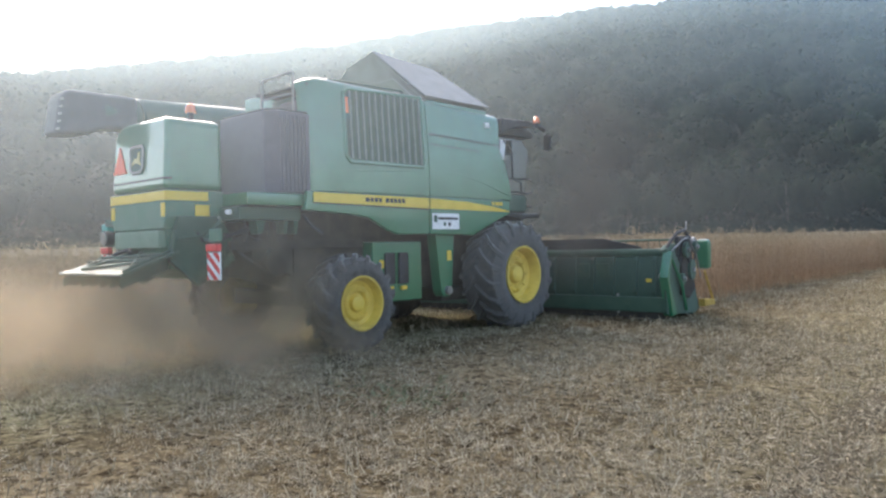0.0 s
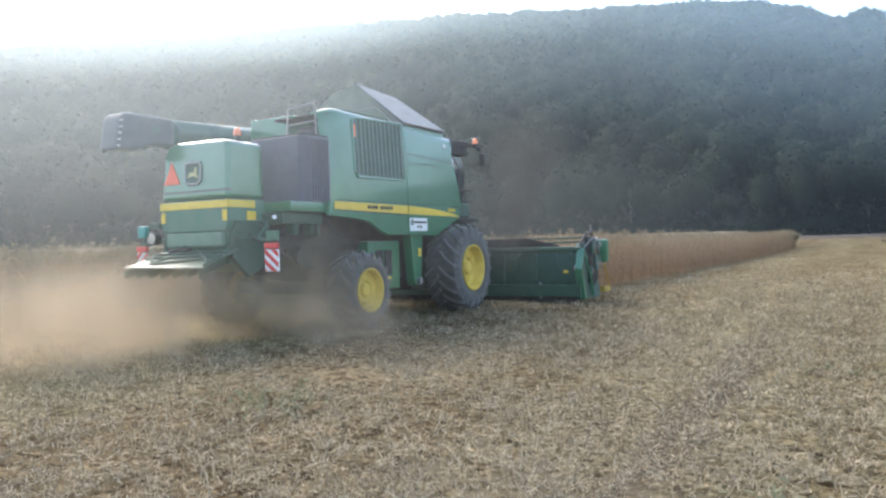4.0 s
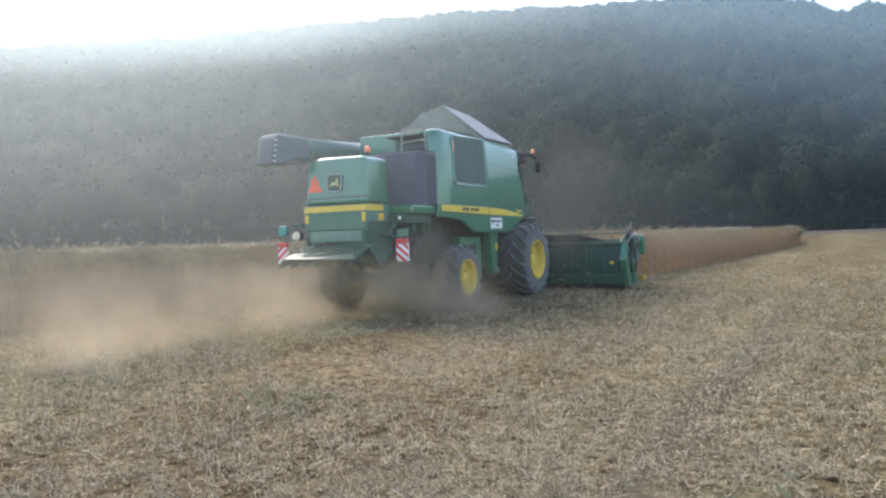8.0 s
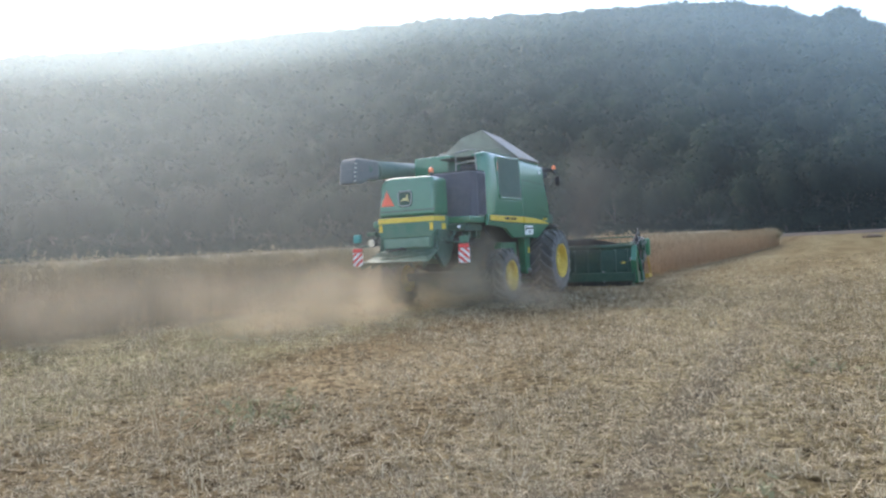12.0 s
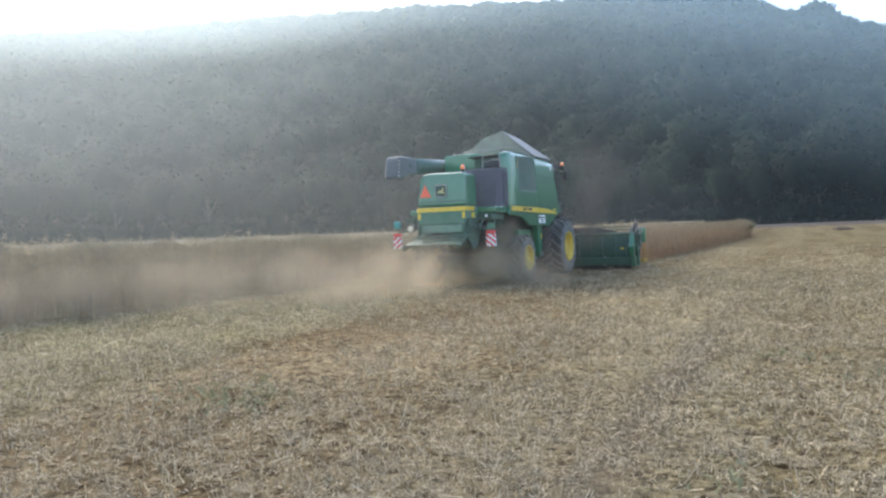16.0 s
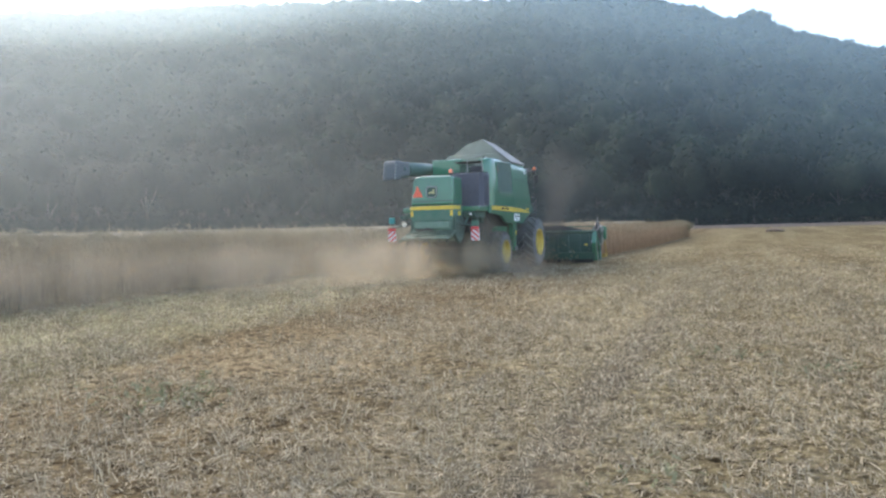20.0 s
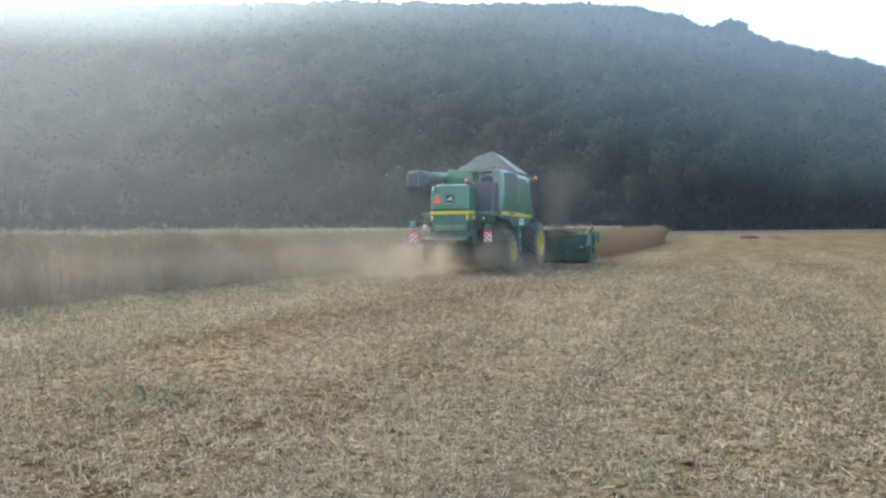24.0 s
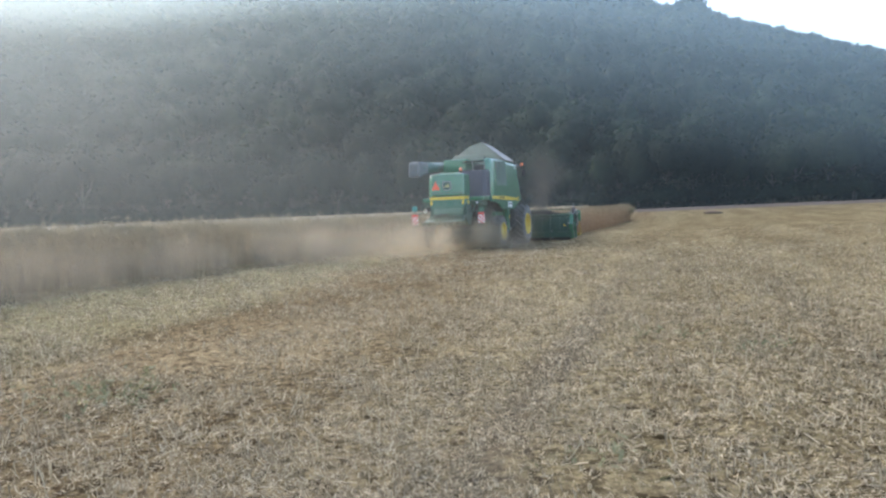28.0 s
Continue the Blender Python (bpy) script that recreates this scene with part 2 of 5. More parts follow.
def stubble_material():
    """Chopped straw on brown soil: clumps, drifts along the rows, and dark wheel marks."""
    m = bpy.data.materials.new("stubble_ground")
    m.use_nodes = True
    t = m.node_tree
    b = t.nodes["Principled BSDF"]
    co = t.nodes.new("ShaderNodeTexCoord")

    def noi(scale, stretch=(1, 1, 1), detail=5, rough=0.6):
        mp, n = t.nodes.new("ShaderNodeMapping"), t.nodes.new("ShaderNodeTexNoise")
        mp.inputs["Scale"].default_value = stretch
        n.inputs["Scale"].default_value, n.inputs["Detail"].default_value, n.inputs["Roughness"].default_value = scale, detail, rough
        t.links.new(co.outputs["Object"], mp.inputs[0])
        t.links.new(mp.outputs[0], n.inputs["Vector"])
        return n.outputs[0]

    def ramp(src, stops):
        r = t.nodes.new("ShaderNodeValToRGB")
        el = r.color_ramp.elements
        while len(el) < len(stops):
            el.new(0.5)
        for e, (p, c) in zip(el, stops):
            e.position, e.color = p, (*c, 1)
        t.links.new(src, r.inputs[0])
        return r.outputs[0]

    def blend(a, c, fac, how="MIX"):
        x = t.nodes.new("ShaderNodeMix")
        x.data_type, x.blend_type = "RGBA", how
        for sock, val in ((x.inputs[0], fac), (x.inputs[6], a), (x.inputs[7], c)):
            if isinstance(val, (int, float)):
                sock.default_value = val
            else:
                t.links.new(val, sock)
        return x.outputs[2]

    clump = noi(15, detail=8, rough=0.68)
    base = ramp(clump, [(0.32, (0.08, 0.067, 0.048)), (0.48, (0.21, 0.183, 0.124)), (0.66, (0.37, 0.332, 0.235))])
    # Shade between the straw clumps is put into the ground colour as dark specks.
    pit_shade = ramp(noi(11, (1, 1, 1), 3, 0.6), [(0.4, (0.26, 0.24, 0.23)), (0.48, (1.0, 1.0, 1.0))])
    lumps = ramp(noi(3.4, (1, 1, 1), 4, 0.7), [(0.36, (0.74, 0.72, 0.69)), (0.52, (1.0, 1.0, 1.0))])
    pit_shade = blend(pit_shade, lumps, 1.0, "MULTIPLY")
    base = blend(base, pit_shade, 0.85, "MULTIPLY")
    patch = ramp(noi(0.55, (1, 0.45, 1)), [(0.35, (0.62, 0.58, 0.52)), (0.65, (1.1, 1.06, 1.0))])
    drift = ramp(noi(0.32, (1.6, 0.12, 1)), [(0.38, (0.7, 0.66, 0.6)), (0.62, (1.08, 1.07, 1.04))])
    col = blend(blend(base, patch, 0.8, "MULTIPLY"), drift, 0.8, "MULTIPLY")
    # swaths: pale fresh chaff by the crop, browner older passes, and a pair of wheel marks
    sep = t.nodes.new("ShaderNodeSeparateXYZ")
    t.links.new(co.outputs["Object"], sep.inputs[0])

    def calc(op, a, c, d=None):
        x = t.nodes.new("ShaderNodeMath")
        x.operation = op
        for i, v in enumerate((a, c, d)):
            if isinstance(v, (int, float)):
                x.inputs[i].default_value = v
            elif v is not None:
                t.links.new(v, x.inputs[i])
        return x.outputs[0]
    wob = calc("MULTIPLY_ADD", noi(0.5, detail=3), 2.4, -1.2)
    slant = calc("MULTIPLY", calc("MINIMUM", sep.outputs[1], 24.0), 0.17)
    across = calc("ADD", calc("ADD", sep.outputs[0], slant), calc("MULTIPLY", wob, 0.7))
    band = ramp(calc("MULTIPLY_ADD", across, 1 / 16, 12 / 16), [(0.0, (1.16, 1.24, 1.13)), (0.36, (1.1, 1.16, 1.06)), (0.45, (0.91, 0.84, 0.77)), (0.6, (0.91, 0.85, 0.78)), (0.73, (0.99, 0.98, 0.9)), (1.0, (0.92, 0.91, 0.83))])
    col = blend(col, band, 1.0, "MULTIPLY")
    along = calc("ADD", calc("MULTIPLY_ADD", sep.outputs[1], 0.026, 1.07), sep.outputs[0])
    for off, depth in ((0.0, 0.62), (2.6, 0.25)):
        gap = calc("ABSOLUTE", calc("ADD", calc("ADD", along, -off), calc("MULTIPLY", wob, 0.12)), 0)
        mark = ramp(calc("ADD", gap, calc("MULTIPLY_ADD", noi(2.0), 0.8, -0.4)), [(0.06, (depth, depth, depth)), (0.34, (0, 0, 0))])
        dark = t.nodes.new("ShaderNodeRGB")
        dark.outputs[0].default_value = (0.085, 0.07, 0.052, 1)
        fade = ramp(calc("MULTIPLY", sep.outputs[1], 1 / 40), [(0.2, (1, 1, 1)), (0.55, (0.15, 0.15, 0.15))])
        col = blend(col, dark.outputs[0], blend(mark, fade, 1.0, "MULTIPLY"))
    t.links.new(col, b.inputs["Base Color"])
    b.inputs["Roughness"].default_value = 0.95
    b.inputs["Specular IOR Level"].default_value = 0.0
    bp = t.nodes.new("ShaderNodeBump")
    bp.inputs["Strength"].default_value, bp.inputs["Distance"].default_value = 0.7, 0.05
    t.links.new(clump, bp.inputs["Height"])
    t.links.new(bp.outputs[0], b.inputs["Normal"])
    return m


def haze_mat(name, veil, shaded, sunlit):
    """A mostly clear sheet with haze and sun glow put into its colour, thicker towards the sunny side and up to the
    ridge. veil(side, rise, calc) gives how thick.
    """
    m = bpy.data.materials.new(name)
    m.use_nodes = True
    t = m.node_tree
    t.nodes.remove(t.nodes["Principled BSDF"])
    co, sep, n = t.nodes.new("ShaderNodeTexCoord"), t.nodes.new("ShaderNodeSeparateXYZ"), t.nodes.new("ShaderNodeTexNoise")
    t.links.new(co.outputs["Object"], sep.inputs[0])
    n.inputs["Scale"].default_value, n.inputs["Detail"].default_value = 0.012, 2
    t.links.new(co.outputs["Object"], n.inputs["Vector"])

    def calc(op, a, c, d=None):
        x = t.nodes.new("ShaderNodeMath")
        x.operation = op
        for i, v in enumerate((a, c, d)):
            if isinstance(v, (int, float)):
                x.inputs[i].default_value = v
            elif v is not None:
                t.links.new(v, x.inputs[i])
        return x.outputs[0]

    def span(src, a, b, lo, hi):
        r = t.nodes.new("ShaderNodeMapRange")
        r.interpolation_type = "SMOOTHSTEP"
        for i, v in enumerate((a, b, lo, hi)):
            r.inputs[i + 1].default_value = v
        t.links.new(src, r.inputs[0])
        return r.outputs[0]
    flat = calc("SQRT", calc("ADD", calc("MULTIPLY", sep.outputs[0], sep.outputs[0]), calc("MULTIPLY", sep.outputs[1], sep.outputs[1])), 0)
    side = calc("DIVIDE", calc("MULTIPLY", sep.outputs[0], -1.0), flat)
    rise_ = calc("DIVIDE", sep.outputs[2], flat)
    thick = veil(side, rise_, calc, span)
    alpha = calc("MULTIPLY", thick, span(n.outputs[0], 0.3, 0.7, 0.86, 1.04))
    # Sheet colour runs from bluish to pale sunward, as the light would fall.
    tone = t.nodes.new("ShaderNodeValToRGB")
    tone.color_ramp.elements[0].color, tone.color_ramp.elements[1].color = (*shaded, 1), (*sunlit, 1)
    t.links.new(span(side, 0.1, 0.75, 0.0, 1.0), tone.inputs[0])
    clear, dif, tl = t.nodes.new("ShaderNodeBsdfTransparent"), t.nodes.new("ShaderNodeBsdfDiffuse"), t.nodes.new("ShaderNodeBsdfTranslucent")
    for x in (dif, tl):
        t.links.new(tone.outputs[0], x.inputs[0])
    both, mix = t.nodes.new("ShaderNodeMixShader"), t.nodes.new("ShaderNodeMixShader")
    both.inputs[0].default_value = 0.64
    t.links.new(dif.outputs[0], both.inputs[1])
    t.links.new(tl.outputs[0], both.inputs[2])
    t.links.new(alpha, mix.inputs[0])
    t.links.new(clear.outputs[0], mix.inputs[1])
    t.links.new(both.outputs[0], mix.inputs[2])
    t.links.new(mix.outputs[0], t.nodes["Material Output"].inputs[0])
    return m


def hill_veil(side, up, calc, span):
    """Haze before the wood as sheet thickness: thin all over, more up the slope, and the sun's glow as a dense bank
    along the ridge on the sunny side.
    """
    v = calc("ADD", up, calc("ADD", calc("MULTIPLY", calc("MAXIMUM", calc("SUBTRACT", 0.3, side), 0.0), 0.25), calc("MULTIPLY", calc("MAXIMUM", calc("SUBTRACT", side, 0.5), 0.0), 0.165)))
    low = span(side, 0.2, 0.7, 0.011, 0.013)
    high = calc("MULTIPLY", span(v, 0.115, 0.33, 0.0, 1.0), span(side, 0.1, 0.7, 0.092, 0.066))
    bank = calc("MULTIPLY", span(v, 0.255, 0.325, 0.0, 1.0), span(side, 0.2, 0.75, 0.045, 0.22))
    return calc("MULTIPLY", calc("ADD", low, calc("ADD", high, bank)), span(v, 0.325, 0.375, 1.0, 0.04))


def glare_veil(side, up, calc, span):
    """Veiling sun glare and a little haze put into an added sheet near the camera, thickest above head height and
    towards the sun.
    """
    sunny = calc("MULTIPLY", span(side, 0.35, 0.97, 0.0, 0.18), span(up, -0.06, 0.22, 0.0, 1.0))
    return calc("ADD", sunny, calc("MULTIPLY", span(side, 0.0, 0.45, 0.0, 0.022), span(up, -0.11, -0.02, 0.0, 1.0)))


def field_veil(side, up, calc, span):
    """Dusty distance haze put into an added sheet, low over the far half of the field."""
    low = calc("MULTIPLY", span(up, -0.06, 0.0, 0.0, 0.045), span(up, 0.06, 0.2, 1.0, 0.1))
    return calc("MULTIPLY", low, span(side, 0.0, 0.35, 0.3, 1.0))


def dust_mat(name, tone, strength):
    """A drifting puff of fine dust: clear at its rim, thicker and patchy inside."""
    m = bpy.data.materials.new(name)
    m.use_nodes = True
    t = m.node_tree
    t.nodes.remove(t.nodes["Principled BSDF"])
    co, mp, ln, n = t.nodes.new("ShaderNodeTexCoord"), t.nodes.new("ShaderNodeMapping"), t.nodes.new("ShaderNodeVectorMath"), t.nodes.new("ShaderNodeTexNoise")
    mp.inputs["Location"].default_value, mp.inputs["Scale"].default_value = (-1, -1, 0), (2, 2, 0)
    t.links.new(co.outputs["UV"], mp.inputs[0])
    ln.operation = "LENGTH"
    t.links.new(mp.outputs[0], ln.inputs[0])
    n.inputs["Scale"].default_value, n.inputs["Detail"].default_value = 1.6, 4
    t.links.new(co.outputs["Object"], n.inputs["Vector"])
    soft, patch = t.nodes.new("ShaderNodeMapRange"), t.nodes.new("ShaderNodeMapRange")
    soft.interpolation_type = "SMOOTHERSTEP"
    for node, values in ((soft, (1.0, 0.1, 0.0, strength)), (patch, (0.3, 0.7, 0.5, 1.0))):
        for i, v in enumerate(values):
            node.inputs[i + 1].default_value = v
    t.links.new(ln.outputs["Value"], soft.inputs[0])
    t.links.new(n.outputs[0], patch.inputs[0])
    mul = t.nodes.new("ShaderNodeMath")
    mul.operation = "MULTIPLY"
    t.links.new(soft.outputs[0], mul.inputs[0])
    t.links.new(patch.outputs[0], mul.inputs[1])
    clear, dif, tl = t.nodes.new("ShaderNodeBsdfTransparent"), t.nodes.new("ShaderNodeBsdfDiffuse"), t.nodes.new("ShaderNodeBsdfTranslucent")
    for x in (dif, tl):
        x.inputs[0].default_value = (*tone, 1)
    both, mix = t.nodes.new("ShaderNodeMixShader"), t.nodes.new("ShaderNodeMixShader")
    both.inputs[0].default_value = 0.55
    t.links.new(dif.outputs[0], both.inputs[1])
    t.links.new(tl.outputs[0], both.inputs[2])
    t.links.new(mul.outputs[0], mix.inputs[0])
    t.links.new(clear.outputs[0], mix.inputs[1])
    t.links.new(both.outputs[0], mix.inputs[2])
    t.links.new(mix.outputs[0], t.nodes["Material Output"].inputs[0])
    return m


CHAFF_CLOUD = dust_mat("chaff_cloud", (0.43, 0.38, 0.275), 0.055)
SPOUT_CLOUD = dust_mat("chopper_dust", (0.5, 0.42, 0.3), 0.17)
BROWN_CLOUD = dust_mat("brown_dust_cloud", (0.43, 0.355, 0.24), 0.36)
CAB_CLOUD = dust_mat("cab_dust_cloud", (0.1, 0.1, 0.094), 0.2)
DENSE_CLOUD = dust_mat("dense_chaff_cloud", (0.6, 0.5, 0.36), 0.17)
THIN_CLOUD = dust_mat("thin_dust_cloud", (0.45, 0.385, 0.28), 0.05)
EDGE_CLOUD = dust_mat("crop_edge_dust", (0.4, 0.355, 0.28), 0.1)
WHEEL_HAZE = dust_mat("thin_brown_dust", (0.46, 0.38, 0.28), 0.125)
SPREADER_GREEN = mat("scoured_spreader_paint", (0.03, 0.085, 0.05), (0.075, 0.125, 0.08), 8, 0.48, bump=0.06)
HILL_HAZE = haze_mat("haze_glow_sheet", hill_veil, (0.56, 0.76, 0.86), (0.74, 0.88, 0.87))
# Sheet colour that carries the sun's veiling glare; no such mist hangs there.
NEAR_GLARE = haze_mat("sun_glare_sheet", glare_veil, (0.7, 0.8, 0.84), (0.8, 0.87, 0.87))
FIELD_HAZE = haze_mat("field_haze_sheet", field_veil, (0.7, 0.74, 0.68), (0.74, 0.76, 0.7))
STUBBLE = stubble_material()


# ---- mesh helpers ----
def link(name, bm, material, parent=None, label="", smooth=False):
    me = bpy.data.meshes.new(name)
    bm.normal_update()
    bm.to_mesh(me)
    bm.free()
    me.materials.append(material)
    me.shade_smooth()
    if not smooth:
        me.set_sharp_from_angle(angle=radians(32))
    ob = new(name, me)
    if not smooth:
        wn_mod = ob.modifiers.new("normals", "WEIGHTED_NORMAL")
        wn_mod.keep_sharp = True
    if parent:
        ob.parent = parent
    if label:
        ob["label"] = label
    return ob


part = link


def box(x0, x1, y0, y1, z0, z1, bevel=0.0, bm=None, segs=2):
    b = bmesh.new()
    bmesh.ops.create_cube(b, size=1)
    for v in b.verts:
        v.co = Vector((x0 + (v.co.x + 0.5) * (x1 - x0), y0 + (v.co.y + 0.5) * (y1 - y0), z0 + (v.co.z + 0.5) * (z1 - z0)))
    if bevel:
        bmesh.ops.bevel(b, geom=b.edges[:], offset=bevel, segments=segs, affect="EDGES", profile=0.5)
    return merge(bm, b)


def merge(bm, b):
    """Adds b to bm, or gives b itself."""
    if bm is None:
        return b
    me = bpy.data.meshes.new("tmp")
    b.to_mesh(me)
    b.free()
    bm.from_mesh(me)
    bpy.data.meshes.remove(me)
    return bm


def prism(poly, axis, a0, a1, bevel=0.0, bm=None, segs=2):
    """A polygon drawn across one axis ('x': y,z points; 'y': x,z; 'z': x,y), pulled from a0 to a1."""
    b = bmesh.new()

    def at(p, a):
        return {"x": (a, p[0], p[1]), "y": (p[0], a, p[1]), "z": (p[0], p[1], a)}[axis]
    lo = [b.verts.new(at(p, a0)) for p in poly]
    hi = [b.verts.new(at(p, a1)) for p in poly]
    b.faces.new(lo)
    b.faces.new(hi)
    n = len(poly)
    for i in range(n):
        b.faces.new((lo[i], lo[(i + 1) % n], hi[(i + 1) % n], hi[i]))
    bmesh.ops.recalc_face_normals(b, faces=b.faces[:])
    if bevel:
        bmesh.ops.bevel(b, geom=b.edges[:], offset=bevel, segments=segs, affect="EDGES", profile=0.5)
    return merge(bm, b)


def rod(p0, p1, r, bm=None, segs=10, r1=None):
    b = bmesh.new()
    p0, p1 = Vector(p0), Vector(p1)
    d = p1 - p0
    bmesh.ops.create_cone(b, cap_ends=True, segments=segs, radius1=r, radius2=r if r1 is None else r1, depth=d.length)
    bmesh.ops.transform(b, matrix=Matrix.Translation((p0 + p1) / 2) @ d.to_track_quat("Z", "Y").to_matrix().to_4x4(), verts=b.verts[:])
    return merge(bm, b)


def tube(points, r, bm=None, segs=8):
    """Rods from point to point with round joints."""
    for i, (a, c) in enumerate(zip(points, points[1:])):
        bm = rod(a, c, r, bm, segs)
    for p in points[1:-1]:
        b = bmesh.new()
        bmesh.ops.create_icosphere(b, subdivisions=1, radius=r)
        bmesh.ops.translate(b, vec=Vector(p), verts=b.verts[:])
        bm = merge(bm, b)
    return bm


def plate(pts, thick, bm=None):
    """A flat sheet through the points, with thickness."""
    b = bmesh.new()
    vs = [Vector(p) for p in pts]
    nrm = (vs[1] - vs[0]).cross(vs[2] - vs[0]).normalized() * thick / 2
    lo, hi = [b.verts.new(v - nrm) for v in vs], [b.verts.new(v + nrm) for v in vs]
    n = len(vs)
    b.faces.new(lo)
    b.faces.new(hi)
    for i in range(n):
        b.faces.new((lo[i], lo[(i + 1) % n], hi[(i + 1) % n], hi[i]))
    bmesh.ops.recalc_face_normals(b, faces=b.faces[:])
    return merge(bm, b)


def lathe(profile, segs=40, bm=None, caps=True):
    """Turns (x, radius) points round the x axis."""
    b = bmesh.new()
    rings = [[b.verts.new((x, r * math.cos(2 * math.pi * i / segs), r * math.sin(2 * math.pi * i / segs))) for i in range(segs)] for x, r in profile]
    for a, c in zip(rings, rings[1:]):
        for i in range(segs):
            b.faces.new((a[i], a[(i + 1) % segs], c[(i + 1) % segs], c[i]))
    for ring in (rings[0], rings[-1]) if caps else ():
        b.faces.new(ring)
    bmesh.ops.recalc_face_normals(b, faces=b.faces[:])
    return merge(bm, b)


def quads(name, corners, material, facing=None):
    """One mesh of loose four-cornered pieces; corners is an (n, 4, 3) array, facing the (n, 4, 3) ways its corners are shaded."""
    n = len(corners)
    me = bpy.data.meshes.new(name)
    me.vertices.add(n * 4)
    me.vertices.foreach_set("co", np.ascontiguousarray(corners, dtype=np.float32).ravel())
    me.loops.add(n * 4)
    me.loops.foreach_set("vertex_index", np.arange(n * 4, dtype=np.int32))
    me.polygons.add(n)
    me.polygons.foreach_set("loop_start", np.arange(0, n * 4, 4, dtype=np.int32))
    me.update(calc_edges=True)
    if facing is not None:
        me.attributes.new("custom_normal", "FLOAT_VECTOR", "POINT").data.foreach_set("vector", facing.astype(np.float32).ravel())
    me.materials.append(material)
    return me


def specks(name, centre, size, rng, material):
    """One mesh of tiny three-cornered specks."""
    n = len(centre)
    p = centre[:, None, :] + rng.normal(0, 0.62, (n, 3, 3)) * size[:, None, None]
    me = bpy.data.meshes.new(name)
    me.vertices.add(n * 3)
    me.vertices.foreach_set("co", np.ascontiguousarray(p, dtype=np.float32).ravel())
    me.loops.add(n * 3)
    me.loops.foreach_set("vertex_index", np.arange(n * 3, dtype=np.int32))
    me.polygons.add(n)
    me.polygons.foreach_set("loop_start", np.arange(0, n * 3, 3, dtype=np.int32))
    me.update(calc_edges=True)
    me.materials.append(material)
    return me


def flakes(centre, length, width, rng, tilt=1.0, up=None):
    """Little rectangles at the centres, lying or standing at random. tilt: how far they leave the level."""
    n = len(centre)
    a = rng.uniform(0, 2 * np.pi, n)
    s = rng.normal(0, tilt, n)
    d = np.stack([np.cos(a) * np.cos(s), np.sin(a) * np.cos(s), np.sin(s)], 1)
    w = np.stack([-np.sin(a), np.cos(a), rng.normal(0, tilt, n)], 1)
    w /= np.linalg.norm(w, axis=1, keepdims=True)
    d, w = d * (length / 2)[:, None], w * (width / 2)[:, None]
    return np.stack([centre - d - w, centre + d - w, centre + d + w, centre - d + w], 1)


# ---- the lie of the land ----
CROP_LEFT, CROP_RIGHT, CROP_END, CROP_TOP = -13.2, -6.35, 78.0, 1.6
# the harvester's way: seconds, x and y of its front axle, heading in degrees
DRIVE = [(0, -8.84, 10.23, -1.03), (2, -8.87, 11.88, -0.25), (4, -8.91, 13.47, 0.41), (6, -8.93, 15.03, 1.09), (8, -8.94, 16.61, 1.67), (10, -8.98, 18.22, 2.01), (12, -9.05, 19.85, 2.01), (14, -9.12, 21.48, 1.65), (16, -9.17, 23.09, 1.05), (18, -9.18, 24.66, 0.39), (20, -9.15, 26.22, -0.13), (22, -9.12, 27.81, -0.4), (24, -9.12, 29.49, -0.47), (26, -9.15, 31.27, -0.71), (28, -9.1, 33.08, -1.89)]
KNIFE = 3.2
START_Y, END_Y = DRIVE[0][2], DRIVE[-1][2]


def rise(x, y):
    """Height of the field: level near by, swelling gently far off."""
    d = np.hypot(x, y)
    u = np.clip((d - 45) / 110, 0, 1)
    return 0.9 * u * u * (3 - 2 * u)


def ground_sheet():
    rng = np.random.default_rng(1)
    radii = np.concatenate([[0.4], np.geomspace(0.8, 40, 90), np.geomspace(42, 4000, 40)])
    az = np.linspace(0, 2 * np.pi, 361)[:-1]
    r, a = np.meshgrid(radii, az, indexing="ij")
    x, y = -np.sin(a) * r, np.cos(a) * r
    z = rise(x, y)
    bump = np.zeros_like(z)
    for k in range(26):
        f = rng.uniform(0.8, 9)
        th, ph = rng.uniform(0, 2 * np.pi, 2)
        bump += np.sin((x * np.cos(th) + y * np.sin(th)) * f + ph) * 0.016 / f ** 0.7
    z += bump * np.clip((60 - r) / 50, 0, 1) - 0.01
    co = np.stack([x, y, z], -1)
    nr, na = r.shape
    idx = np.arange(nr * na).reshape(nr, na)
    f = np.stack([idx[:-1], np.roll(idx, -1, 1)[:-1], np.roll(idx, -1, 1)[1:], idx[1:]], -1).reshape(-1, 4)
    me = bpy.data.meshes.new("ground")
    me.from_pydata(co.reshape(-1, 3).tolist() + [(0, 0, 0)], [], f.tolist() + [(nr * na, int(idx[0, (i + 1) % na]), int(idx[0, i])) for i in range(na)])
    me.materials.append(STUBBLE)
    for p in me.polygons:
        p.use_smooth = True
    tagged(new("ground", me), "harvested field covered with chopped straw and stubble", "field", kind="structure")


ground_sheet()

# skyline of the ridge: azimuth to the left of the driving line, elevation of the treetops
SKY_AZ = np.array([-75, -50, -30, -18, -10.6, -8.5, -5, -1.3, -0.6, 0.3, 1.2, 2.9, 3.3, 4.5, 6.5, 10, 16.8, 24.8, 28.4, 33.5, 37.8, 42.1, 48.4, 56.7, 64.4, 71.3, 85, 105, 130])
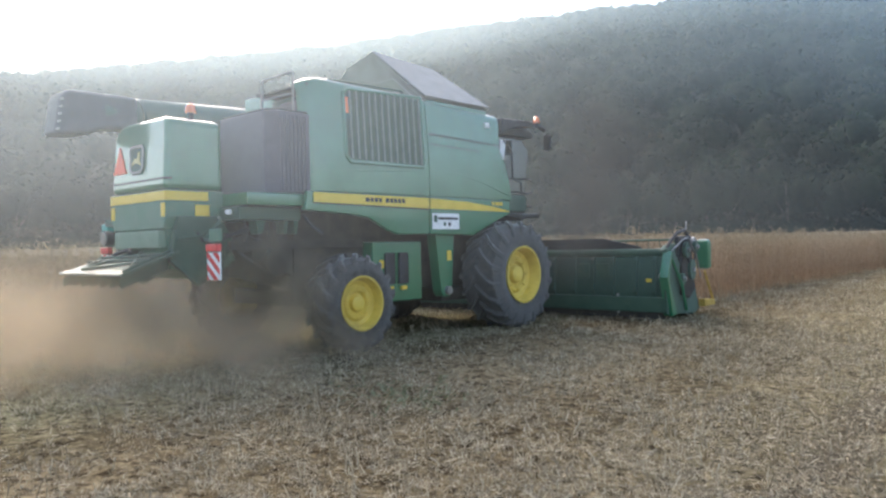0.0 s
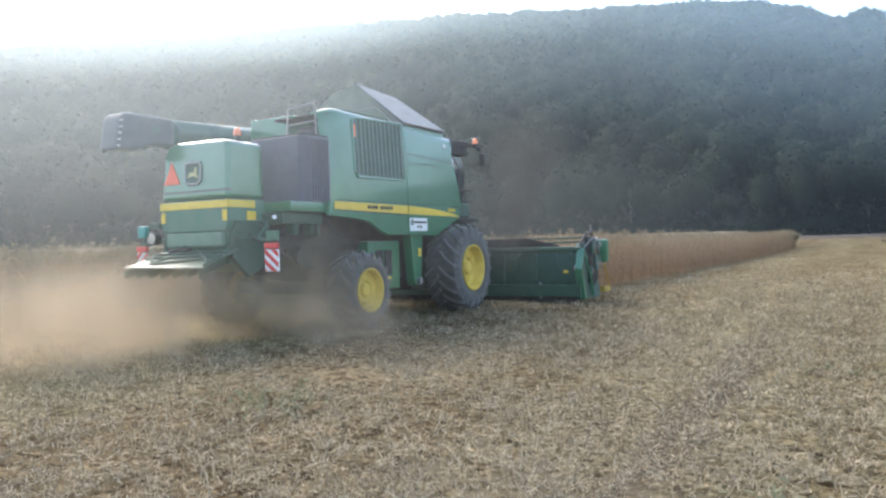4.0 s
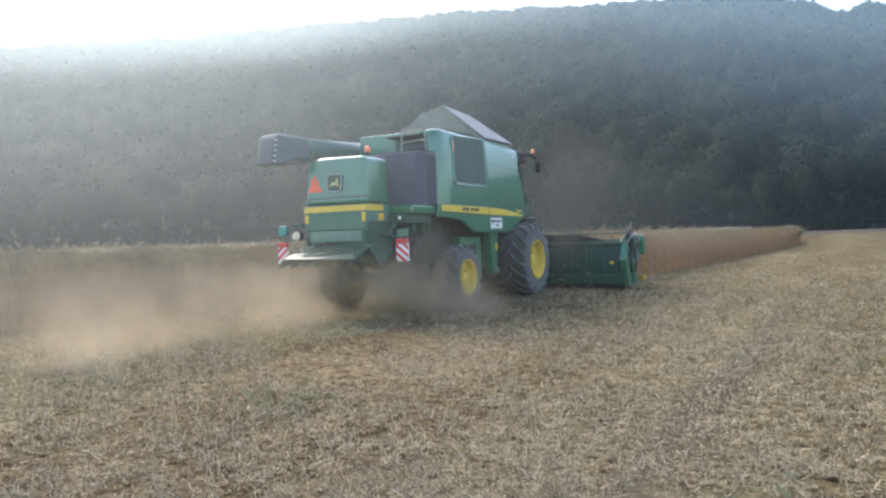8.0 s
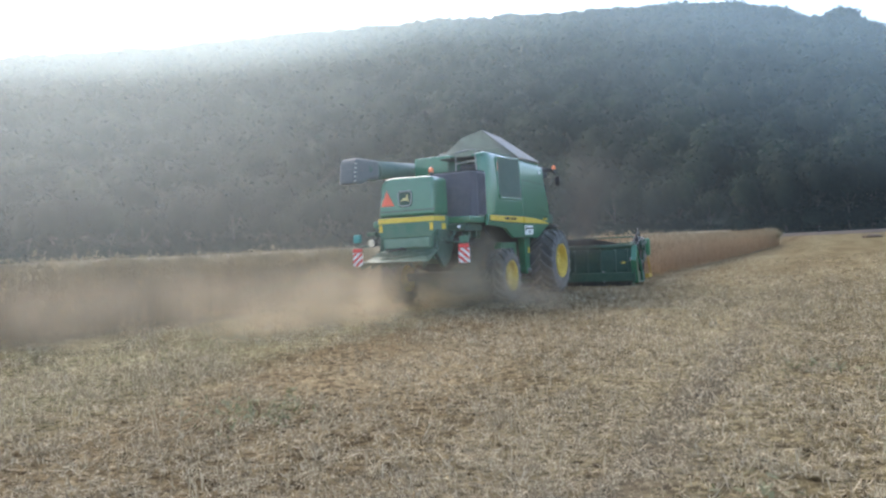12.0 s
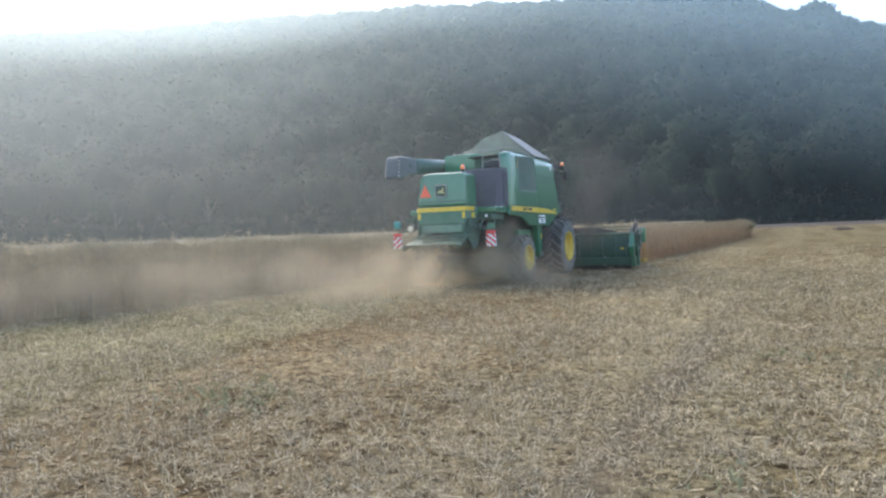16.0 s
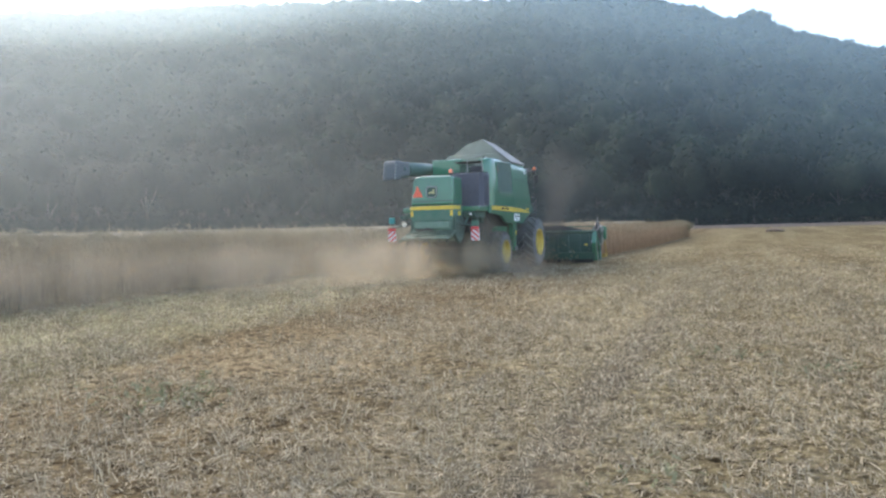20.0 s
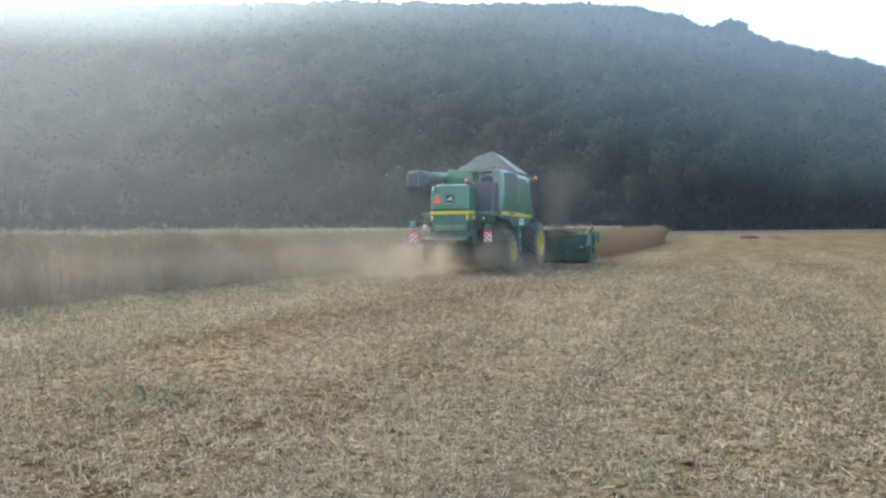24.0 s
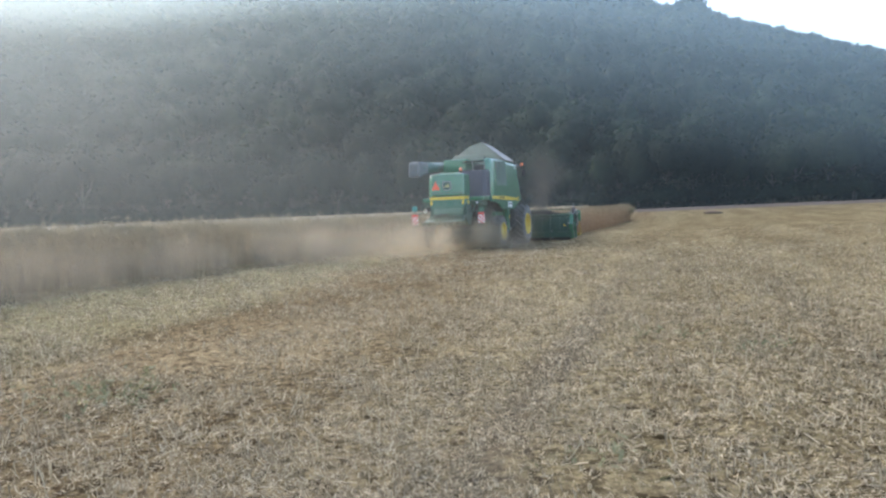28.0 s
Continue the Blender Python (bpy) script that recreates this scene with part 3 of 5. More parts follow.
SKY_EL = np.array([2, 3, 4.6, 7.2, 9.9, 10.8, 12.05, 13.5, 14.1, 14.3, 14.4, 14.6, 15.15, 15.5, 16.1, 16.7, 17.0, 17.2, 17.25, 16.85, 16.6, 16.2, 15.35, 14.3, 13.1, 11.95, 10, 7, 3])
WOOD_NEAR, WOOD_FAR = 165.0, 400.0


def hill(az, d):
    """Ground height on the wooded hill, az in degrees."""
    top = WOOD_FAR * np.tan(np.radians(np.interp(az, SKY_AZ, SKY_EL))) + EYE - 6.0
    u = np.clip((d - WOOD_NEAR) / (WOOD_FAR - WOOD_NEAR), 0, 1.6)
    shape = np.where(u <= 1, u ** 0.92, 1 - (u - 1) * 0.8)
    roll = 2.5 * np.sin(az * 0.35 + d * 0.02) * np.minimum(u * 3, 1) * np.clip(0.55 - u, 0, 1)
    return 0.3 + top * shape + roll


def hillside():
    d = np.concatenate([np.linspace(WOOD_NEAR - 4, WOOD_FAR, 40), np.linspace(WOOD_FAR + 10, 620, 14)])
    az = np.linspace(-75, 130, 165)
    dd, aa = np.meshgrid(d, az, indexing="ij")
    z = hill(aa, dd)
    z[0] = -2
    co = np.stack([-np.sin(np.radians(aa)) * dd, np.cos(np.radians(aa)) * dd, z], -1)
    nr, na = dd.shape
    idx = np.arange(nr * na).reshape(nr, na)
    f = np.stack([idx[:-1, :-1], idx[:-1, 1:], idx[1:, 1:], idx[1:, :-1]], -1).reshape(-1, 4)
    me = bpy.data.meshes.new("hillside")
    me.from_pydata(co.reshape(-1, 3).tolist(), [], f.tolist())
    me.materials.append(FOREST_FLOOR)
    for p in me.polygons:
        p.use_smooth = True
    tagged(new("hillside_ground", me), "dark wooded hillside under the trees", "hillside", kind="structure")


hillside()


def crown_corners(rng, n, rx, rz, size):
    """A lumpy crown about its own centre: leaf clumps over the closed inside of each lobe. Returns corners and facings, (n, 4, 3)."""
    lobes = rng.normal(0, 1, (9, 3))
    lobes /= np.linalg.norm(lobes, axis=1, keepdims=True)
    lobes[:, 2] = np.abs(lobes[:, 2]) * 0.9 - 0.25
    big = rng.uniform(0.75, 1.1, 9)
    which = rng.integers(0, 9, n)
    p = rng.normal(0, 1, (n, 3))
    p /= np.linalg.norm(p, axis=1, keepdims=True)
    c = lobes[which] * 0.55 + p * (0.48 * rng.uniform(0.6, 1.42, n) * big[which])[:, None]
    s = size * rng.uniform(0.55, 1.5, n)
    face = p + rng.normal(0, 0.14, (n, 3))
    face /= np.linalg.norm(face, axis=1, keepdims=True)
    u = np.cross(face, rng.normal(0, 1, (n, 3)))
    u /= np.linalg.norm(u, axis=1, keepdims=True) + 1e-9
    v = np.cross(face, u)
    u, v = u * s[:, None] * 0.5, v * s[:, None] * 0.42
    soft = p * 0.3 + c * 0.3 + rng.normal(0, 0.035, (n, 3)) + (0, 0, 0.5)
    c = c * (rx, rx, rz)
    leaves = np.stack([c - u - v * 0.4, c + u * 0.2 - v, c + u + v * 0.5, c - u * 0.3 + v], 1)
    lat, lon = np.radians((-50, -5, 40, 89)), np.radians(np.arange(0, 361, 72))
    inner, turned = [], []
    for k in range(9):
        ring = [[np.array((math.cos(a) * math.cos(o), math.cos(a) * math.sin(o), math.sin(a))) for o in lon] for a in lat]
        for i in range(3):
            for j in range(5):
                q = np.array([ring[i][j], ring[i][j + 1], ring[i + 1][j + 1], ring[i + 1][j]])
                inner.append((lobes[k] * 0.5 + q * 0.35 * big[k]) * (rx, rx, rz))
                turned.append(q * 0.3 + (lobes[k] * 0.5 + q * 0.35) * 0.3 + (0, 0, 0.5))
    facing = np.concatenate([np.repeat(soft[:, None], 4, 1), np.array(turned)])
    return np.concatenate([leaves, np.array(inner)]), facing / np.linalg.norm(facing, axis=2, keepdims=True)


def woods():
    """The closed wood on the hill, as one mass of crowns."""
    rng = np.random.default_rng(7)
    blocks, facing = [], []
    d = WOOD_NEAR + 9
    kinds = [crown_corners(rng, 300, 4.6, 4.8, 1.02) for k in range(14)]
    small = [crown_corners(rng, 145, 4.6, 4.8, 1.65) for k in range(14)]
    large = [crown_corners(rng, 620, 4.6, 4.8, 0.8) for k in range(14)]
    while d < WOOD_FAR + 3:
        step = float(np.interp(d, (WOOD_FAR - 130, WOOD_FAR - 10), (7.6, 3.8))) / d
        az = np.arange(-30, 84, np.degrees(step))
        for a in az + rng.uniform(-0.4, 0.4, len(az)) * np.degrees(step):
            dd = d + rng.uniform(-3, 3)
            s = rng.uniform(0.8, 1.65) * float(np.interp(d, (WOOD_FAR - 130, WOOD_FAR - 10), (1, 0.55)))
            if d > WOOD_FAR - 14:
                s = rng.uniform(0.54, 0.66)
            if d > WOOD_FAR - 16 and abs(a - 0.2) < 0.7:
                s = rng.uniform(0.8, 1.0)
            base = float(hill(a, dd))
            r = np.radians(a)
            c, nor = (large if d < 222 else kinds if d < 275 else small)[rng.integers(0, 14)]
            c = c * (s, s, s * rng.uniform(0.85, 1.2))
            q = rng.uniform(0, 6.28)
            cq, sq = np.cos(q), np.sin(q)
            turn = np.array([[cq, sq, 0], [-sq, cq, 0], [0, 0, 1]])
            c = c @ turn
            facing.append(nor @ turn)
            blocks.append(c + (-np.sin(r) * dd, np.cos(r) * dd, base + 5.0 * s))
        d += float(np.interp(d, (WOOD_FAR - 130, WOOD_FAR - 10), (7.0, 4.2)))
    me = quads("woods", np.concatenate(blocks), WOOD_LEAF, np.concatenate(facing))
    tagged(new("woodland", me), "dense dark green deciduous wood covering the hill", "forest", kind="stuff")


woods()


def edge_trees():
    """Single trees along the foot of the hill, with leaves down to the ground."""
    rng = np.random.default_rng(11)
    makes = []
    for k in range(5):
        c, n0 = crown_corners(rng, 1700, 5.0, 7.0, 0.5)
        low, n1 = crown_corners(rng, 800, 4.2, 3.0, 0.5)
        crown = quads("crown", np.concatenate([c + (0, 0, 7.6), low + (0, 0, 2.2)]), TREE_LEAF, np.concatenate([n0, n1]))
        bm = rod((0, 0, -0.5), (0.1, 0.05, 4.5), 0.3, None, 8, 0.22)
        top = Vector((0.1, 0.05, 4.4))
        for i in range(6):
            a = i * 1.05 + k
            bm = rod(top, top + Vector((math.cos(a) * 2.2, math.sin(a) * 2.2, 3.0 + 0.4 * (i % 3))), 0.13, bm, 6, 0.05)
        bm = rod(top, (0.2, 0, 11.5), 0.2, bm, 6, 0.06)
        trunk = bpy.data.meshes.new("trunk")
        bm.to_mesh(trunk)
        bm.free()
        trunk.materials.append(BARK)
        makes.append((trunk, crown))
    n = 0
    for az in np.arange(-24, 80, 1.75):
        a = az + rng.uniform(-0.4, 0.4)
        d = WOOD_NEAR + rng.uniform(-3, 3)
        trunk, crown = makes[n % 5]
        n += 1
        e = new("tree")
        s = rng.uniform(0.8, 1.25)
        e.matrix_world = Matrix.LocRotScale((-math.sin(radians(a)) * d, math.cos(radians(a)) * d, 0.9), Euler((0, 0, rng.uniform(0, 6.28))), (s, s, s * rng.uniform(0.9, 1.15)))
        for nm, me in (("trunk", trunk), ("crown", crown)):
            new(nm, me).parent = e
        tagged(e, "tall leafy tree at the dark edge of the wood", "tree", "trees along the edge of the wood")


edge_trees()


def haze_sheets():
    """Added sheets: haze one behind the other before the wooded slope, one over the far field, and one near the camera
    for sun glare.
    """
    for d, top, a0, a1, material in ((100, 62, -60, 110, HILL_HAZE), (118, 66, -60, 110, HILL_HAZE), (134, 70, -60, 110, HILL_HAZE), (25, 12, -40, 112, FIELD_HAZE), (5.2, 4.5, -40, 112, NEAR_GLARE)):
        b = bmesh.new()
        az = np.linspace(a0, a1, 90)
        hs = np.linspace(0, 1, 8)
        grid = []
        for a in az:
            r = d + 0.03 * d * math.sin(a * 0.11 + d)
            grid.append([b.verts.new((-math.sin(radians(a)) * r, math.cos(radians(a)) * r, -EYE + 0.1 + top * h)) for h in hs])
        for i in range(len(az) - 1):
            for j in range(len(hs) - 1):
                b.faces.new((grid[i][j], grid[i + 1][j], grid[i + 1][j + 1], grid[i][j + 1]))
        ob = tagged(link("haze_sheet", b, material, smooth=True), "pale translucent sheet added for haze and sun glow before the wooded hill" if d > 50 else "pale translucent sheet added for dusty haze over the far stubble" if d > 10 else "pale translucent sheet added near the camera for sun glare", "mist", "veils of mist", "stuff")
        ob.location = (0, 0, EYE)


haze_sheets()


# ---- the standing crop ----
def crop_block(rng, x0, x1, y0, y1, per_m2, height=CROP_TOP, edge_side=0):
    """Dry thin plants: bent stalks with hanging leaves and pods. Returns quads."""
    n = int((x1 - x0) * (y1 - y0) * per_m2)
    x, y = rng.uniform(x0, x1, n), rng.uniform(y0, y1, n)
    h = height * np.where(rng.uniform(0, 1, n) < 0.03, 1.05, rng.uniform(0.88, 0.985, n))
    z = rise(x, y)
    lean = rng.normal(0, 0.09, (n, 2))
    a = rng.uniform(0, np.pi, n)
    w = np.stack([np.cos(a), np.sin(a), 0 * a], 1) * rng.uniform(0.003, 0.006, n)[:, None]
    p0 = np.stack([x, y, z - 0.02], 1)
    p1 = np.stack([x + lean[:, 0] * 0.4 * h, y + lean[:, 1] * 0.4 * h, z + 0.55 * h], 1)
    p2 = np.stack([x + lean[:, 0] * h, y + lean[:, 1] * h, z + h], 1)
    out = [np.stack([p0 - w, p0 + w, p1 + w, p1 - w], 1), np.stack([p1 - w, p1 + w, p2 + w * 0.3, p2 - w * 0.3], 1)]
    for k in range(10):
        f = rng.uniform(0.15, 1.0, n) ** 0.75
        c = np.where((f < 0.55)[:, None], p0 + (p1 - p0) * (f / 0.55)[:, None], p1 + (p2 - p1) * ((f - 0.55) / 0.45)[:, None])
        c = c + rng.normal(0, 0.035, (n, 3))
        out.append(flakes(c, rng.uniform(0.05, 0.13, n), rng.uniform(0.008, 0.028, n), rng, 0.8))
    return np.concatenate(out)


def crop_mass(name, x0, x1, y0, y1, height, label):
    """The closed inside of the stand, with a ragged top; its colour carries the stand's own shade."""
    rng = np.random.default_rng(5)
    nx, ny = max(3, int((x1 - x0) / 0.8)), max(3, int((y1 - y0) / 0.8))
    nx, ny = min(nx, 60), min(ny, 160)
    b = bmesh.new()
    grid = [[b.verts.new((x0 + (x1 - x0) * i / nx, y0 + (y1 - y0) * j / ny, float(rise(x0 + (x1 - x0) * i / nx, y0 + (y1 - y0) * j / ny)) + height + rng.uniform(-0.12, 0.1))) for j in range(ny + 1)] for i in range(nx + 1)]
    for i in range(nx):
        for j in range(ny):
            b.faces.new((grid[i][j], grid[i + 1][j], grid[i + 1][j + 1], grid[i][j + 1]))
    rim = [grid[i][0] for i in range(nx)] + [grid[nx][j] for j in range(ny)] + [grid[i][ny] for i in range(nx, 0, -1)] + [grid[0][j] for j in range(ny, 0, -1)]
    low = [b.verts.new((v.co.x, v.co.y, -0.1)) for v in rim]
    for i in range(len(rim)):
        k = (i + 1) % len(rim)
        b.faces.new((rim[i], low[i], low[k], rim[k]))
    bmesh.ops.recalc_face_normals(b, faces=b.faces[:])
    return tagged(link(name, b, SHADED_CROP), label, "crop", kind="stuff")


def standing_crop():
    rng = np.random.default_rng(21)
    rows = [crop_block(rng, CROP_LEFT - 1.9, CROP_LEFT, -3, 40, 75), crop_block(rng, CROP_LEFT - 1.9, CROP_LEFT, 40, CROP_END, 45),
            crop_block(rng, CROP_LEFT - 4, CROP_LEFT - 1.3, -3, 45, 12)]
    tagged(new("standing_crop_edge", quads("standing_crop_edge", np.concatenate(rows), CROP_STALK)), "tall dry brown crop standing along the cut edge", "crop", kind="stuff")
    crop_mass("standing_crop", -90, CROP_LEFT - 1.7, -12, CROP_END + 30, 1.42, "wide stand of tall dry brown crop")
    y_cut = END_Y + KNIFE + 0.3
    rows = [crop_block(rng, CROP_RIGHT - 1.9, CROP_RIGHT, y_cut, CROP_END, 65), crop_block(rng, CROP_LEFT, CROP_RIGHT - 1.9, y_cut, y_cut + 2, 30)]
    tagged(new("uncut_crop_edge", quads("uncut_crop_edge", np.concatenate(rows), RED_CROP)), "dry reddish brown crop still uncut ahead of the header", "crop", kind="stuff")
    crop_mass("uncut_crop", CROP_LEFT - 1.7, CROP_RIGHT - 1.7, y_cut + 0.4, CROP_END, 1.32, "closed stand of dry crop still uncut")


standing_crop()
STRIP = 0.6
STRIPS = []


def crop_strips():
    """The crop that is cut during the shot, in strips across the swath that fall one by one."""
    rng = np.random.default_rng(31)
    y0 = START_Y + KNIFE
    makes = []
    for k in range(4):
        c = [crop_block(rng, CROP_RIGHT - 1.4, CROP_RIGHT, 0, STRIP, 70), crop_block(rng, CROP_LEFT, CROP_RIGHT - 1.4, 0, STRIP, 45)]
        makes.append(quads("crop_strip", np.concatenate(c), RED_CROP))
    i = 0
    while y0 + i * STRIP < END_Y + KNIFE + 0.25:
        ob = new("crop_strip", makes[i % 4])
        ob.location = (0, y0 + i * STRIP, 0)
        tagged(ob, "strip of dry crop that the header cuts down", "crop", "strips of crop ahead of the header", "stuff")
        STRIPS.append((ob, y0 + i * STRIP))
        i += 1


crop_strips()


# ---- straw litter, weeds, the clod on the far stubble ----
def clumps(x, y):
    """How thickly the straw lies, from bare to covered, in small tufts and larger drifts."""
    rng = np.random.default_rng(43)
    f = np.zeros_like(x)
    for lo, hi, amp, count in ((9, 22, 0.16, 14), (1.2, 4, 0.1, 8)):
        for k in range(count):
            w, th, ph = rng.uniform(lo, hi), rng.uniform(0, np.pi), rng.uniform(0, 6.28)
            f += amp * np.sin(w * (x * np.cos(th) + y * np.sin(th)) + ph)
    u = x + 0.17 * np.minimum(y, 24)
    lane = np.interp(u, (-7, -5.6, -5.0, -2.4, -0.6), (1.0, 1.0, 0.6, 0.62, 1.0))
    return np.clip(0.46 + f, 0.05, 1) * lane


def litter():
    rng = np.random.default_rng(41)
    blocks = []
    for r0, r1, n, ln, wd in ((0.3, 5, 145000, 0.026, 0.0032), (5, 11, 150000, 0.03, 0.0048), (11, 26, 125000, 0.042, 0.009), (26, 70, 40000, 0.07, 0.018)):
        r = np.sqrt(rng.uniform(r0 ** 2, r1 ** 2, n)) if r0 < 20 else np.exp(rng.uniform(np.log(r0), np.log(r1), n) * 0.6 + np.log(r0) * 0.4)
        a = np.radians(np.where(rng.uniform(0, 1, n) < 0.76, rng.uniform(-18, 78, n), rng.normal(30, 60, n)))
        x, y = -np.sin(a) * r, np.cos(a) * r
        keep = (x > CROP_LEFT - 0.2) & (rng.uniform(0, 1, n) < clumps(x, y))
        x, y, m = x[keep], y[keep], keep.sum()
        c = np.stack([x, y, rise(x, y) + rng.uniform(0.0, 0.045, m) ** 1.0], 1)
        blocks.append(flakes(c, ln * rng.lognormal(0, 0.5, m), wd * rng.uniform(0.5, 1.6, m), rng, 0.38))
    tagged(new("straw_litter", quads("straw_litter", np.concatenate(blocks), STRAW)), "pale chopped straw and chaff strewn over the soil", "straw", kind="stuff")
    # ragged tufts of matted straw
    n, each = 6500, 15
    r = np.exp(rng.uniform(np.log(1.9), np.log(26), n))
    a = np.radians(rng.uniform(-16, 76, n))
    x, y = -np.sin(a) * r, np.cos(a) * r
    keep = x > CROP_LEFT
    x, y, r = np.repeat(x[keep], each), np.repeat(y[keep], each), np.repeat(r[keep], each)
    wide = np.repeat(rng.uniform(0.03, 0.09, keep.sum()), each) * (1 + r * 0.03)
    m = len(x)
    p = rng.normal(0, 1, (m, 2)) * wide[:, None]
    c = np.stack([x + p[:, 0], y + p[:, 1], rise(x, y) + 0.015 + 0.75 * wide * rng.uniform(0.1, 1, m) * np.exp(-(p ** 2).sum(1) / wide ** 2 / 2)], 1)
    tagged(new("straw_tufts", quads("straw_tufts", flakes(c, (0.035 + 0.0016 * r) * rng.lognormal(0, 0.4, m), (0.0036 + 0.0004 * r) * rng.uniform(0.6, 1.5, m), rng, 0.7), STRAW)), "ragged tufts of matted straw on the stubble", "straw", kind="stuff")
    n = 900
    r = np.sqrt(rng.uniform(1.8 ** 2, 15 ** 2, n))
    a = np.radians(rng.uniform(-14, 72, n))
    c = np.stack([-np.sin(a) * r, np.cos(a) * r, np.full(n, 0.045)], 1)
    tagged(new("long_straws", quads("long_straws", flakes(c, rng.uniform(0.08, 0.26, n), rng.uniform(0.004, 0.008, n), rng, 0.12), STRAW)), "single long pale straws lying on the stubble", "straw", kind="stuff")
    n = 5200
    r = np.sqrt(rng.uniform(1.6 ** 2, 20 ** 2, n))
    a = np.radians(rng.uniform(-16, 76, n))
    x, y = -np.sin(a) * r, np.cos(a) * r
    h = rng.uniform(0.05, 0.13, n)
    s = rng.normal(0, 0.3, (n, 2))
    p0 = np.stack([x, y, rise(x, y) - 0.01], 1)
    p1 = p0 + np.stack([s[:, 0] * h, s[:, 1] * h, h], 1)
    w = np.stack([np.cos(a), np.sin(a), 0 * a], 1) * 0.0035
    tagged(new("stubble_stalks", quads("stubble_stalks", np.stack([p0 - w, p0 + w, p1 + w, p1 - w], 1), STRAW)), "short cut stalks standing in the field", "stubble", kind="stuff")


litter()


def weeds(cx, cy, radius, n, name, label):
    rng = np.random.default_rng(int(abs(cx * 97 + cy * 13)))
    p = rng.normal(0, radius, (n, 2))
    c = np.stack([cx + p[:, 0], cy + p[:, 1], rise(cx + p[:, 0], cy + p[:, 1]) + rng.uniform(0.01, 0.07, n)], 1)
    tagged(new(name, quads(name, flakes(c, rng.uniform(0.03, 0.08, n), rng.uniform(0.012, 0.03, n), rng, 0.6), WEED)), label, "weed", "weeds in the stubble", kind="stuff")


def from_sight(az, el):
    """The spot on the level field seen at that azimuth and depression."""
    d = EYE / math.tan(radians(-el))
    return -math.sin(radians(az)) * d, math.cos(radians(az)) * d


for az, el, radius, n in ((44.3, -11.2, 0.32, 160), (43.0, -11.9, 0.22, 70), (3.0, -9.4, 0.2, 50), (-4.2, -10.3, 0.22, 60), (6.5, -18.5, 0.2, 40)):
    x, y = from_sight(az, el)
    weeds(x, y, radius, n, "weed_patch", "low green weeds growing through the straw")


def clod():
    rng = np.random.default_rng(3)
    d = 92.0
    b = bmesh.new()
    bmesh.ops.create_icosphere(b, subdivisions=3, radius=1)
    for v in b.verts:
        n = noise.noise(v.co * 2.5) * 0.35
        v.co = Vector((v.co.x * 0.95 * (1 + n), v.co.y * 0.6 * (1 + n), v.co.z * 0.3 * (1 + n)))
    ob = tagged(link("straw_heap", b, SOIL, smooth=True), "low dark heap of old straw on the stubble", "heap")
    x, y = -math.sin(radians(-0.95)) * d, math.cos(radians(-0.95)) * d
    ob.location = (x, y, float(rise(np.array(x), np.array(y))) + 0.05)
    ob.rotation_euler = (0, 0, 0.2)


clod()


def bush():
    rng = np.random.default_rng(9)
    e = new("bush")
    c, facing = crown_corners(rng, 900, 1.35, 0.85, 0.13)
    new("foliage", quads("foliage", c + (0, 0, 0.95), leaf_mat("bush_foliage", (0.2, 0.175, 0.105), (0.3, 0.26, 0.165), 2, 0.5))).parent = e
    bm = None
    for i in range(7):
        a = i * 0.9
        bm = rod((0, 0, -0.1), (math.cos(a) * 0.9, math.sin(a) * 0.9, 1.2), 0.02, bm, 6, 0.008)
    link("stems", bm, BARK, e)
    e.location = (-7.0, 75.0, 0.2)
    tagged(e, "pale brown dry bush at the end of the crop", "bush")


bush()


def far_strip():
    """The grey-brown strip of bare land between stubble and wood."""
    bm = bmesh.new()
    az = np.linspace(-40, 82, 62)
    lo = [bm.verts.new((-math.sin(radians(a)) * 122, math.cos(radians(a)) * 122, float(rise(np.array(0.), np.array(122.))) + 0.02)) for a in az]
    hi = [bm.verts.new((-math.sin(radians(a)) * 163, math.cos(radians(a)) * 176, 1.3)) for a in az]
    for i in range(len(az) - 1):
        bm.faces.new((lo[i], lo[i + 1], hi[i + 1], hi[i]))
    bmesh.ops.recalc_face_normals(bm, faces=bm.faces[:])
    tagged(link("bare_land", bm, mat("bare_land", (0.07, 0.058, 0.05), (0.115, 0.098, 0.086), 0.2, 0.95, gloss=0.0)), "strip of bare grey-brown land before the wood", "field", kind="structure")


far_strip()


# ---- the combine harvester: origin under the front axle, y ahead, x to its right ----
combine = tagged(new("combine_harvester"), "green and yellow combine harvester cutting dry crop, dusty from work", "combine harvester")
WHEELS = []


